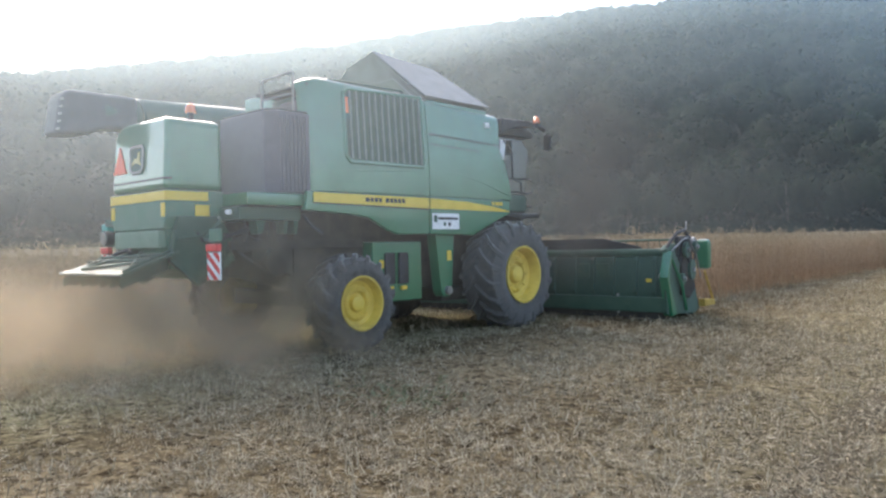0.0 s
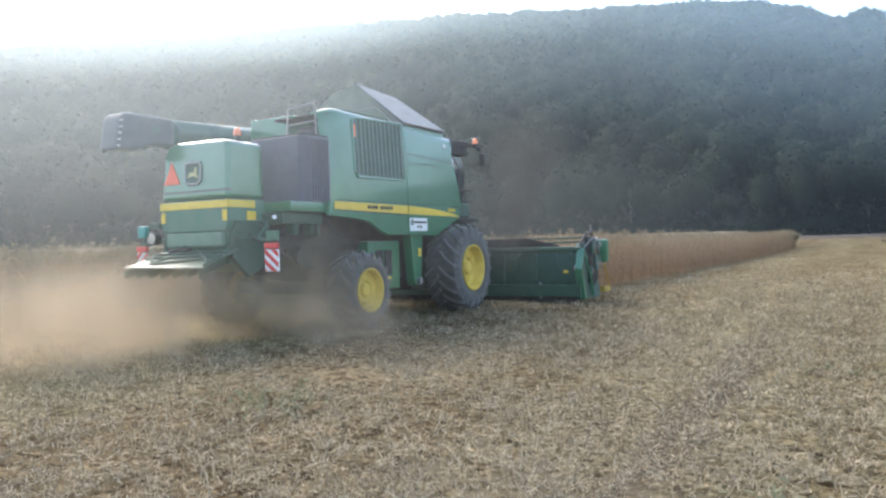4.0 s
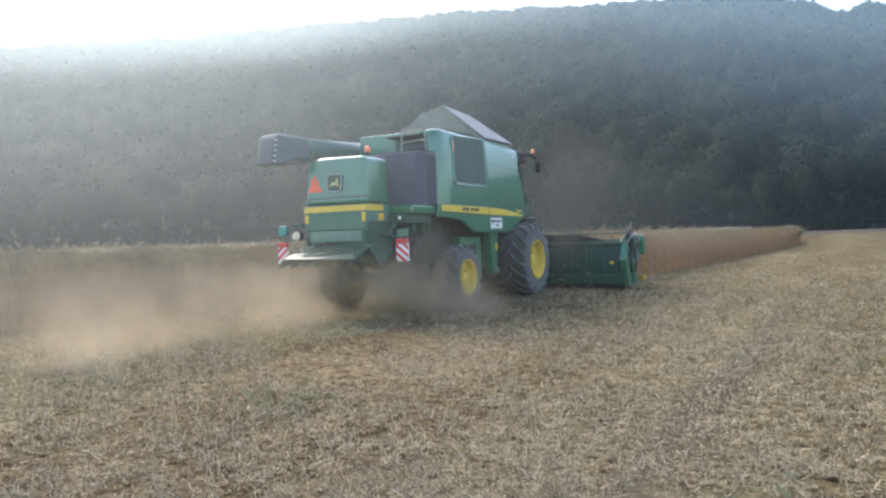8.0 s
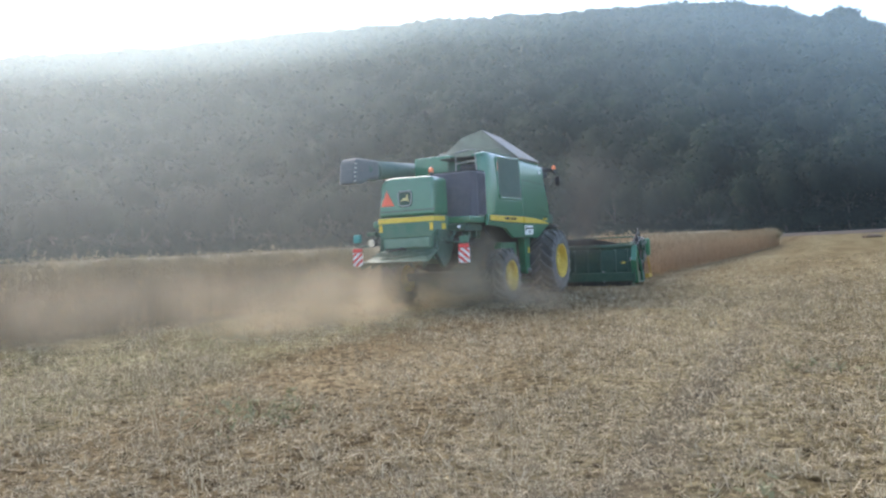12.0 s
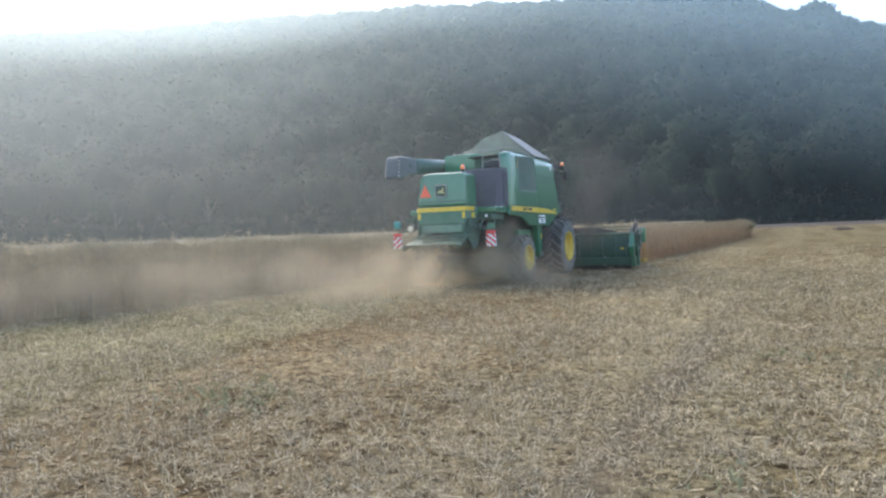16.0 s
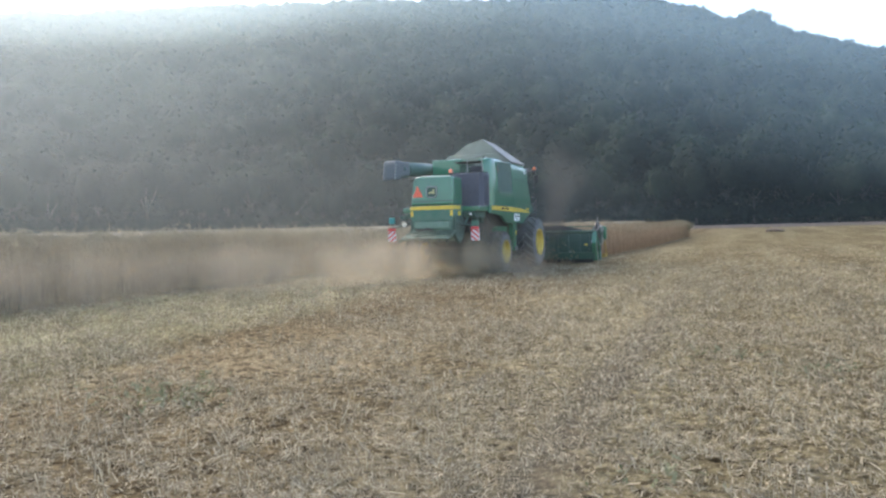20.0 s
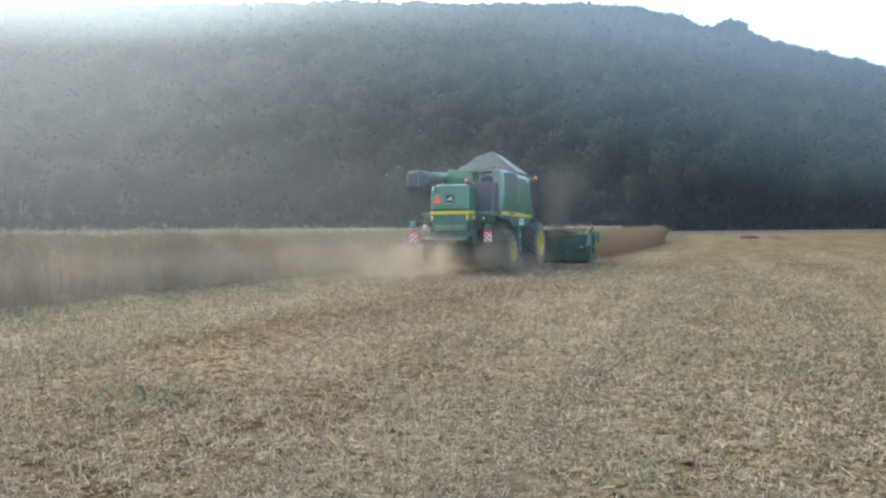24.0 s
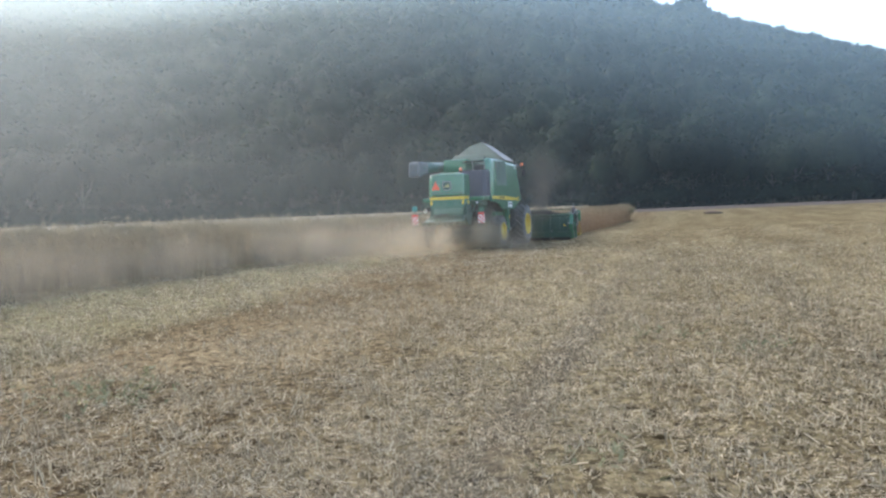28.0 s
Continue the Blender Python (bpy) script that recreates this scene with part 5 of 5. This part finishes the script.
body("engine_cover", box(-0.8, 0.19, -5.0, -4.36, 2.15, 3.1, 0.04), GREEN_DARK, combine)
body("tank_rear_box", box(-0.85, 0.2, -3.95, -3.3, 3.2, 3.8, 0.03), GREEN, combine, "green box at the rear of the grain tank")
body("air_cleaner", rod((0.7, -4.25, 3.35), (1.25, -4.25, 3.35), 0.13, None, 16), BLACK, combine)
rail = body("railing", tube([(0.73, -4.72, 3.2), (0.73, -4.69, 3.72), (1.14, -4.46, 3.81), (1.2, -4.5, 3.25)], 0.018), PALE_GREY, combine, "grey tube railing")
body("rail_bar", tube([(0.73, -4.7, 3.45), (1.18, -4.48, 3.52)], 0.014), PALE_GREY, rail)
body("walk_plate", box(0.15, 1.3, -4.35, -3.9, 3.62, 3.66, 0.01), GRIME_SHADE, combine)
body("roof_rail", tube([(1.3, -4.15, 3.66), (1.3, -4.0, 3.76), (1.3, -2.6, 3.79), (1.3, -2.45, 3.7)], 0.016), GREEN_DARK, combine)

# grain tank extensions, folded up to a ridge
TP0, TP1 = (0.4, -2.32, 4.61), (0.38, -0.68, 4.55)
body("tank_flap", plate([(1.38, -2.1, 3.77), (1.4, -0.36, 3.77), TP1, TP0], 0.02), PALE_GREY, combine, "pale grey raised tank flap")
body("tank_flap", plate([(-1.36, -2.05, 3.74), (-0.2, -2.3, 4.45), (-0.2, -0.68, 4.4), (-1.38, -0.38, 3.74)], 0.02), PALE_GREY, combine, "pale grey raised tank flap")
body("tank_rear_panel", plate([(1.36, -2.06, 3.7), TP0, (-0.2, -2.33, 4.45), (-1.36, -2.06, 3.7)], 0.02), TANK_BROWN, combine, "dusty brown rear panel of the grain tank")
body("tank_lower_panel", plate([(1.3, -2.12, 3.66), (0.9, -2.35, 4.08), (-0.9, -2.35, 4.08), (-1.3, -2.12, 3.66)], 0.02), TANK_BROWN, combine)
body("tank_front_panel", plate([(1.38, -0.37, 3.74), (-1.38, -0.37, 3.74), (-0.2, -0.68, 4.4), TP1], 0.02), TANK_BROWN, combine)
body("tank_collar", box(-1.36, 1.36, -2.05, -0.4, 3.6, 3.72, 0.01), GREEN, combine)
body("tank_seam", tube([TP0, (1.38, -2.1, 3.78)], 0.015), PALE_GREY, combine)

# unloading tube, folded back along the other side
auger = body("unloading_tube", rod((-1.4, -1.6, 3.66), (-1.08, -5.95, 3.37), 0.2, None, 24, 0.235), TUBE_GREY, combine, "long grey-green unloading tube folded to the rear", True)
body("outlet_boot", prism([(-5.5, 3.15), (-5.5, 3.61), (-6.36, 3.61), (-6.46, 3.58), (-6.52, 3.5), (-6.6, 2.99), (-6.2, 3.01), (-5.9, 3.13)], "x", -1.3, -0.86, 0.07, segs=3), BOOT_GREY, auger, "dark rubber outlet boot")
for z in (3.06, 3.16, 3.26, 3.36, 3.46):
    body("rivet", rod((-0.9, -6.56 + (z - 3.06) * 0.16, z), (-0.84, -6.56 + (z - 3.06) * 0.16, z), 0.018, None, 8), PALE_RIM, auger, "pale rivet on the outlet")
body("flange", rod((-1.1, -5.46, 3.38), (-1.105, -5.42, 3.385), 0.25, None, 24), TUBE_GREY, auger)

# lamps and marker boards at the rear
def beacon(x, y, z, h=0.1):
    b = body("beacon_foot", rod((x, y, z - h), (x, y, z), 0.035, None, 10), BLACK, combine)
    bm = rod((x, y, z), (x, y, z + 0.09), 0.065, None, 16, 0.054)
    bm = rod((x, y, z + 0.09), (x, y, z + 0.125), 0.054, bm, 16, 0.018)
    body("beacon", bm, AMBER, b, "orange rotating beacon")


beacon(0.54, -5.5, 3.2, 0.13)
beacon(1.34, 1.55, 3.68)


def marker(side):
    x = 1.43 * side
    arm = body("marker_arm", tube([(0.8 * side, -5.6, 1.85), (1.05 * side, -5.7, 1.8), (1.08 * side, -5.92, 1.56), (1.4 * side, -5.98, 1.52), (1.42 * side, -5.98, 1.4)], 0.022), GREEN_DARK, combine, shift=(-0.02, 0.3, 0))
    board = body("marker_board", box(x - 0.138, x + 0.138, -6.02, -6.0, 1.07, 1.4, 0.004), WHITE, arm, "red and white striped marker board", shift=(-0.02, 0.3, 0))
    for k in range(-3, 4):
        z, slope = 1.235 + k * 0.15, -0.8 * side
        band = [(-0.135, z - 0.135 * slope), (0.135, z + 0.135 * slope), (0.135, z + 0.135 * slope + 0.075), (-0.135, z - 0.135 * slope + 0.075)]
        for edge, sign in ((1.073, 1), (1.397, -1)):
            cut = []
            for p, q in zip(band, band[1:] + band[:1]):
                inside, after = (p[1] - edge) * sign >= 0, (q[1] - edge) * sign >= 0
                if inside:
                    cut.append(p)
                if inside != after:
                    f = (edge - p[1]) / (q[1] - p[1])
                    cut.append((p[0] + f * (q[0] - p[0]), edge))
            band = cut
            if not band:
                break
        if len(band) > 2:
            body("red_stripe", prism([(x + p[0], p[1]) for p in band], "y", -6.026, -6.0215), RED, board, shift=(-0.02, 0.3, 0))
    body("tail_lamp", box(x - 0.12, x + 0.12, -6.05, -5.98, 1.41, 1.5, 0.01), RED, arm, "red tail lamp", shift=(-0.02, 0.3, 0))
    if side > 0:
        body("lamp_plate", box(x - 0.11, x + 0.11, -6.01, -5.96, 1.53, 1.68, 0.01), GREEN_DUSTY, arm, shift=(-0.02, 0.3, 0))
    else:
        body("lamp_post", rod((x, -5.98, 1.52), (x, -5.98, 1.65), 0.02, None, 8), GREEN_DARK, arm, shift=(-0.02, 0.3, 0))
        body("lamp_head", box(x - 0.1, x + 0.1, -6.04, -5.94, 1.64, 1.84, 0.03), TEAL, arm, "teal work lamp housing", shift=(-0.02, 0.3, 0))


marker(1)
marker(-1)
hl = body("work_lamp", rod((-0.85, -5.9, 1.62), (-0.85, -6.0, 1.62), 0.1, None, 18), BLACK, combine)
body("lens", rod((-0.85, -6.0, 1.62), (-0.85, -6.012, 1.62), 0.09, None, 18), CHROME, hl, "round pale lamp lens")
body("lamp_bracket", box(-1.05, -0.8, -5.9, -5.8, 1.78, 1.88, 0.01), GREEN_DARK, combine)
for i in range(6):
    y = -5.15 + i * 0.11
    body("spring_tine", tube([(1.05, y, 1.8), (1.08, y + 0.02, 1.6), (1.02, y - 0.02, 1.42)], 0.012, None, 6), BLACK, combine)

# cab, mirror arm, steps
cab = body("cab_body", prism([(0.15, 1.9), (0.15, 3.45), (1.75, 3.45), (2.0, 3.2), (1.75, 1.9)], "x", -0.85, 0.85, 0.03), GLASS, combine, "dark glazed driver's cab")
body("cab_roof", prism([(0.1, 3.46), (0.1, 3.62), (1.9, 3.66), (2.05, 3.5), (1.9, 3.46)], "x", -0.95, 0.95, 0.03), BLACK, combine, "dark cab roof")
for s in (1, -1):
    body("cab_post", box(s * 0.83, s * 0.87, 0.15, 0.25, 1.9, 3.46, 0.01), GREEN_DARK, cab)
    arm = body("mirror_arm", tube([(s * 0.9, 0.4, 3.6), (s * 1.15, 0.9, 3.68), (s * 1.2, 1.7, 3.68), (s * 1.25, 1.95, 3.6)], 0.045), BLACK, combine)
    body("mirror", box(s * 1.24, s * 1.38, 1.93, 1.99, 3.2, 3.5, 0.02), BLACK, arm, "black rear-view mirror")
    body("arm_fairing", prism([(0.3, 3.42), (0.3, 3.68), (1.3, 3.72), (1.75, 3.7), (1.6, 3.62), (0.9, 3.56)], "x", s * 0.98, s * 1.24, 0.02), BLACK, combine)
body("side_pane", plate([(1.2, 0.3, 3.3), (1.2, 0.52, 3.3), (1.2, 0.42, 2.95), (1.2, 0.26, 2.95)], 0.01), WHITE, combine)
body("grab_rail", tube([(1.25, 0.35, 3.28), (1.28, 0.6, 3.1), (1.28, 0.62, 2.6), (1.28, 0.95, 2.55), (1.28, 1.0, 2.1)], 0.018), BLACK, combine)
body("platform", box(0.85, 1.4, 0.15, 1.5, 1.9, 1.98, 0.02), BLACK, combine)
for z in (2.1, 2.35, 2.6):
    body("platform_rail", tube([(1.35, 0.3, z), (1.35, 1.25, z)], 0.014), BLACK, combine)
body("front_locker", box(0.95, 1.38, 0.3, 1.0, 2.0, 2.3, 0.04), GREEN_DARK, combine)

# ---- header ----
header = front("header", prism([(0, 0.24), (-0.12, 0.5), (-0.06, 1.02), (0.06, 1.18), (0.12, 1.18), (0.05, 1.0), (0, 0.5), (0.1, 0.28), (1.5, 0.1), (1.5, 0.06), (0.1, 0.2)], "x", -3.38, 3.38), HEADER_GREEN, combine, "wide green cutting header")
front("skid_plate", box(-3.3, 3.3, -0.1, 0.3, 0.02, 0.2, 0.02), GRIME_SHADE, header)
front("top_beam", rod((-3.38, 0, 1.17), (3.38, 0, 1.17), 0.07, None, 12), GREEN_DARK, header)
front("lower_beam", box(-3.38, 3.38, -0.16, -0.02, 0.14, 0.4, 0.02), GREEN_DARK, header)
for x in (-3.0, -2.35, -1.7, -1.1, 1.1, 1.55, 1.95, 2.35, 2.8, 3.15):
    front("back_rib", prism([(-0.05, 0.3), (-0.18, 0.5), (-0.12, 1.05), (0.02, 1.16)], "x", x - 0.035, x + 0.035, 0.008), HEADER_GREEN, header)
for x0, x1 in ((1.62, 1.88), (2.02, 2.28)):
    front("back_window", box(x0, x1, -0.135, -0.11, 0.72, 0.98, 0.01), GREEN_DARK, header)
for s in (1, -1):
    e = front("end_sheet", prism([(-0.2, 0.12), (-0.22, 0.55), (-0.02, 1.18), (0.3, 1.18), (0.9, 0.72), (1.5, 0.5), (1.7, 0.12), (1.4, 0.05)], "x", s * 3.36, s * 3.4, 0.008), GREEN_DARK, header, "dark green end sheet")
    front("belt_guard", prism([(0.5, 0.42), (0.55, 0.95), (0.85, 1.12), (1.2, 0.95), (1.35, 0.5), (1.0, 0.34)], "x", s * 3.4, s * 3.45, 0.03), GRIME_SHADE, header, "dark dirty belt guard")
    for py, pz, pr in ((0.75, 1.2, 0.14), (1.05, 0.85, 0.18), (0.5, 0.7, 0.1), (1.3, 1.25, 0.11)):
        wheel_ = front("pulley", rod((s * 3.44, py, pz), (s * 3.5, py, pz), pr, None, 18), GREEN_DARK, header)
        front("pulley_hub", rod((s * 3.5, py, pz), (s * 3.54, py, pz), 0.04, None, 8), STEEL, wheel_)
    front("drive_belt", tube([(s * 3.47, 0.62, 1.28), (s * 3.47, 0.9, 0.98), (s * 3.47, 1.2, 0.98), (s * 3.47, 1.4, 1.3)], 0.018, None, 6), BLACK, header)
    front("cable", tube([(s * 3.42, 0.1, 1.2), (s * 3.5, 0.45, 1.38), (s * 3.48, 0.8, 1.42), (s * 3.5, 1.25, 1.1), (s * 3.5, 1.5, 0.7)], 0.014, None, 6), STEEL, header)
    front("end_strut", tube([(s * 3.44, -0.05, 1.1), (s * 3.47, 0.45, 0.6), (s * 3.45, 0.75, 0.15)], 0.03), GREEN, header)
    front("divider", prism([(1.7, 0.16), (1.65, 0.3), (2.3, 0.27), (2.36, 0.17)], "x", s * 3.4, s * 3.52, 0.015), OLD_YELLOW, header, "yellow crop divider")
    front("divider_rod", tube([(s * 3.5, 1.75, 0.8), (s * 3.5, 2.32, 0.2)], 0.022), OLD_YELLOW, header)
    front("reel_arm", prism([(-0.1, 1.2), (0.1, 1.3), (1.5, 1.36), (1.5, 1.26), (0.2, 1.12)], "x", s * 3.25, s * 3.32, 0.01), GREEN_DARK, header)
    front("reel_cylinder", rod((s * 3.28, -0.2, 0.75), (s * 3.28, 0.7, 1.28), 0.035, None, 10), STEEL, header)
    front("brace", prism([(-0.3, 0.75), (-0.05, 1.2), (0.02, 1.16), (-0.2, 0.72), (0.2, 0.1), (-0.05, 0.08)], "x", s * 3.3, s * 3.46, 0.012), GREEN, header, "green end brace")
    front("drive_shield", box(s * 3.3, s * 3.56, 1.85, 2.05, 0.84, 1.38, 0.06), GREEN, header, "green rounded shield on the header end")
    front("reel_motor", rod((s * 3.2, 1.35, 1.3), (s * 3.45, 1.35, 1.3), 0.13, None, 14), STEEL, header)
    front("chain_case", box(s * 3.3, s * 3.4, 0.6, 1.35, 0.7, 1.45, 0.04), BLACK, header)
    front("hoses", tube([(s * 3.3, 0, 1.2), (s * 3.38, 0.5, 1.5), (s * 3.36, 1.0, 1.55), (s * 3.35, 1.35, 1.4)], 0.03), BLACK, header)
    front("antenna_rod", rod((s * 3.3, 1.3, 1.4), (s * 3.3, 1.32, 1.72), 0.012, None, 6), STEEL, header)
    front("foot_stand", rod((s * 2.45, -0.12, 0.45), (s * 2.45, -0.1, 0.1), 0.025, None, 8), STEEL, header)
front("feed_auger", rod((-3.3, 0.65, 0.55), (3.3, 0.65, 0.55), 0.22, None, 20), STEEL, header)
front("yellow_tag", box(3.0, 3.12, -0.13, -0.11, 0.66, 0.72), YELLOW, header)

REEL_AT = (0, HB + 0.95, 0.98)
reel = part("reel", rod((-3.2, 0, 0), (3.2, 0, 0), 0.09, None, 14), GREEN_DARK, combine, "slowly turning header reel")
for i in range(6):
    a = 2 * math.pi * i / 6
    dy, dz = math.cos(a) * 0.47, math.sin(a) * 0.47
    bm = rod((-3.18, dy, dz), (3.18, dy, dz), 0.022, None, 8)
    for k in range(28):
        x = -3.1 + k * 0.23
        bm = rod((x, dy, dz), (x + 0.01, dy + 0.02, dz - 0.2), 0.007, bm, 4)
    part("reel_bat", bm, GREEN_DARK, reel)
for x in (-3.15, -1.6, 0, 1.6, 3.15):
    bm = None
    for i in range(6):
        a = 2 * math.pi * i / 6
        bm = rod((x, 0, 0), (x, math.cos(a) * 0.47, math.sin(a) * 0.47), 0.014, bm, 6)
    part("reel_spider", bm, GREEN_DARK, reel)
reel.location = REEL_AT
front("reel_screen", prism([(-2.9, 1.17), (-2.86, 1.27), (-2.1, 1.44), (2.1, 1.44), (2.86, 1.27), (2.9, 1.17)], "y", 0.06, 0.1, 0.01), BLACK, header, "dark screen above the header back")


# ---- dust and chaff ----
PUFFS = []


def puff_mesh(rng, n, sx, sy, sz, size):
    c = rng.normal(0, 1, (n, 3))
    c = c[np.linalg.norm(c, axis=1) < 2.1] * (sx, sy, sz)
    return specks("dust_puff", c, size * rng.uniform(0.6, 1.3, len(c)), rng, DUST)


def puff_cloud(name, rng, n, place, material):
    """A cloud of many small soft puffs. place(u) gives centre, spread and size of the puff at u from 0 to 1."""
    corners = []
    for i in range(n):
        centre, spread, size = place((i + 0.5) / n)
        c = np.array(centre) + np.clip(rng.normal(0, 1, 3), -1.8, 1.8) * spread
        yaw, tip, spin = rng.normal(0.42, 0.5), rng.normal(0, 0.35), rng.uniform(0, 6.28)
        across = np.array((math.cos(yaw), math.sin(yaw), 0.0))
        up = np.array((-math.sin(yaw) * math.sin(tip), math.cos(yaw) * math.sin(tip), math.cos(tip)))
        a, b = (across * math.cos(spin) + up * math.sin(spin)) * size, (up * math.cos(spin) - across * math.sin(spin)) * size * rng.uniform(0.6, 0.95)
        corners.append((c - a - b, c + a - b, c + a + b, c - a + b))
    me = quads(name, np.array(corners), material)
    me.uv_layers.new(name="puff").data.foreach_set("uv", np.tile((0, 0, 1, 0, 1, 1, 0, 1), n).astype(np.float32))
    return me


def dust():
    rng = np.random.default_rng(51)
    makes = [puff_mesh(rng, 4000, 0.6, 0.6, 0.28, 0.0055) for k in range(3)]
    for i in range(19):
        ob = new("chaff_puff", makes[i % 3])
        tagged(ob, "loose puff of pale chaff behind the chopper", "chaff", "chaff puffs behind the harvester", "stuff")
        PUFFS.append((ob, -4.5 + 1.7 * i, rng.uniform(-1, 1, 4)))
    makes = [puff_cloud("dust_cloud", rng, 8, lambda u: ((0, 0, 0), (1.5, 1.3, 0.3), 1.2 + 0.6 * u), CHAFF_CLOUD) for k in range(3)]
    for i in range(19):
        ob = tagged(new("dust_cloud", makes[i % 3]), "soft cloud of pale dust blown from the chopper", "dust", "dust clouds behind the harvester", "stuff")
        PUFFS.append((ob, -4.2 + 1.75 * i, rng.uniform(-1, 1, 4) * (0.5, 0.5, 0.5, 0.2)))
    makes = [puff_cloud("dust_cloud", rng, 12, lambda u: ((0, 0, -0.1), (1.1, 1.0, 0.25), 0.9 + 0.5 * u), DENSE_CLOUD) for k in range(3)]
    for i in range(10):
        ob = tagged(new("dust_cloud", makes[i % 3]), "dense cloud of pale dust low over the stubble", "dust", "dust clouds behind the harvester", "stuff")
        PUFFS.append((ob, -4.4 + 0.9 * i, np.array((rng.uniform(-0.5, 0.5), rng.uniform(0.2, 1.9), rng.uniform(-1.6, 0.4), rng.uniform(-0.2, 0.2)))))
    made = []
    for name, n, place, material, label in (
            ("spout_dust", 34, lambda u: ((-0.05 - 0.8 * u, -6.25 - 3.8 * u, 0.8 - 0.5 * u), (0.4 + 0.8 * u, 0.3 + 0.4 * u, 0.2), 0.62 + 0.6 * u), SPOUT_CLOUD, "pale dust pouring out under the chopper"),
            ("trail_dust", 30, lambda u: ((-0.5 - 1.6 * u, -8.6 - 4.4 * u, 0.35), (1.4, 0.7, 0.15), 1.2 + 0.4 * u), THIN_CLOUD, "thin pale dust trailing behind the harvester"),
            ("wheel_dust", 18, lambda u: ((0.9, -5.7, 0.45), (0.75, 0.5, 0.28), 0.75), BROWN_CLOUD, "brown dust drifting behind the rear wheels"),
            ("wheel_haze", 10, lambda u: ((1.9, -4.1, 0.2), (0.3, 0.6, 0.15), 0.6), WHEEL_HAZE, "thin brown dust drifting over the rear wheel"),
            ("side_haze", 11, lambda u: ((3.0 - 0.6 * u, -6.6 + 1.2 * u, 0.5), (0.6, 0.7, 0.28), 0.75), WHEEL_HAZE, "thin brown dust drifting beside the harvester's track"),
            ("underbody_dust", 18, lambda u: ((1.45, -4.75, 0.75), (0.3, 0.4, 0.34), 0.65), BROWN_CLOUD, "brown dust hanging under the harvester body"),
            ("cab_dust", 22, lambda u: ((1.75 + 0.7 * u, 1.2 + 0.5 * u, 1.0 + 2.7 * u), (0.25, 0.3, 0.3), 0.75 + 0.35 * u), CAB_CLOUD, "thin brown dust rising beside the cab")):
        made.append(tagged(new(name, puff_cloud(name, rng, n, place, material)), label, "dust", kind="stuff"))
    edge = puff_cloud("edge_dust", rng, 170, lambda u: ((CROP_LEFT + 0.8, 4 + 37 * u ** 1.8, 0.4), (0.3, 1.0, 0.2), 1.1), EDGE_CLOUD)
    tagged(new("edge_dust", edge), "thin dust hanging along the cut crop edge", "dust", kind="stuff")
    return made


RIDING_DUST = dust()


# ---- what moves ----
def combine_at(t):
    """Where the harvester stands: x, y, heading in degrees."""
    return [float(np.interp(t, [r[0] for r in DRIVE], [r[k] for r in DRIVE])) for k in (1, 2, 3)]


def combine_pose(t, p=(0, 0, 0)):
    x, y, hd = combine_at(t)
    return pose(x, y, 0, 0, 0, hd) @ pose(*p)


def motions():
    walk(combine, [(r[0], combine_pose(r[0])) for r in DRIVE])
    for ob, x, y, r in WHEELS:
        walk(ob, [(t, pose(x, y, r - 0.03, -math.degrees((combine_at(t)[1] - START_Y) / (r - 0.03)))) for t in range(29)])
    walk(reel, [(t / 2, pose(*REEL_AT, -36 * t)) for t in range(57)])
    for ob, y in STRIPS:
        tc = float(np.interp(y + STRIP / 2 - KNIFE, [r[2] for r in DRIVE], [r[0] for r in DRIVE]))
        up, down = pose(0, y, 0), pose(0, y + 0.2, -0.8, 86)
        rows = [(0, up)]
        a, b = max(tc - 0.35, 0.05), max(tc + 0.35, 0.4)
        if a < 28:
            rows += [(a, up)]
            rows += [(b, down)] if b < 28 else []
        rows.append((28, down if b < 28 else up))
        walk(ob, rows)
    for ob, t0, r in PUFFS:
        a = combine_pose(t0 + 0.4, (-0.4 + 0.5 * r[0], -6.5, 0.72)).translation
        steps = ((0, (0, 0, -2.4)), (0.5, (0, 0, 0)), (1.6, (-0.8 + 0.3 * r[0], -0.35, -0.18)), (3.6, (-1.3 + 1.1 * r[1], -0.5 + 0.7 * r[2], -0.5)), (4.8, (-1.7 + 1.1 * r[1], -0.6 + 0.7 * r[2], -0.9)), (6.4, (-2.2 + 1.2 * r[1], -0.7 + 0.8 * r[2], -2.6)))
        keys = [(t0 + dt, a + Vector(d)) for dt, d in steps]
        rows = []
        for t in [0] + [k[0] for k in keys if 0.05 < k[0] < 27.95] + [28]:
            p = Vector([float(np.interp(t, [k[0] for k in keys], [k[1][j] for k in keys])) for j in range(3)])
            rows.append((t, pose(*p, 0, 0, 25 * r[3])))
        walk(ob, rows)
    for k, ob in enumerate(RIDING_DUST):
        walk(ob, [(t, combine_pose(t, (0.1 * math.sin(t * 0.9 + k), 0.08 * math.cos(t * 0.7 + k), 0.05 * math.cos(t * 1.3 + k)))) for t in range(29)])


motions()
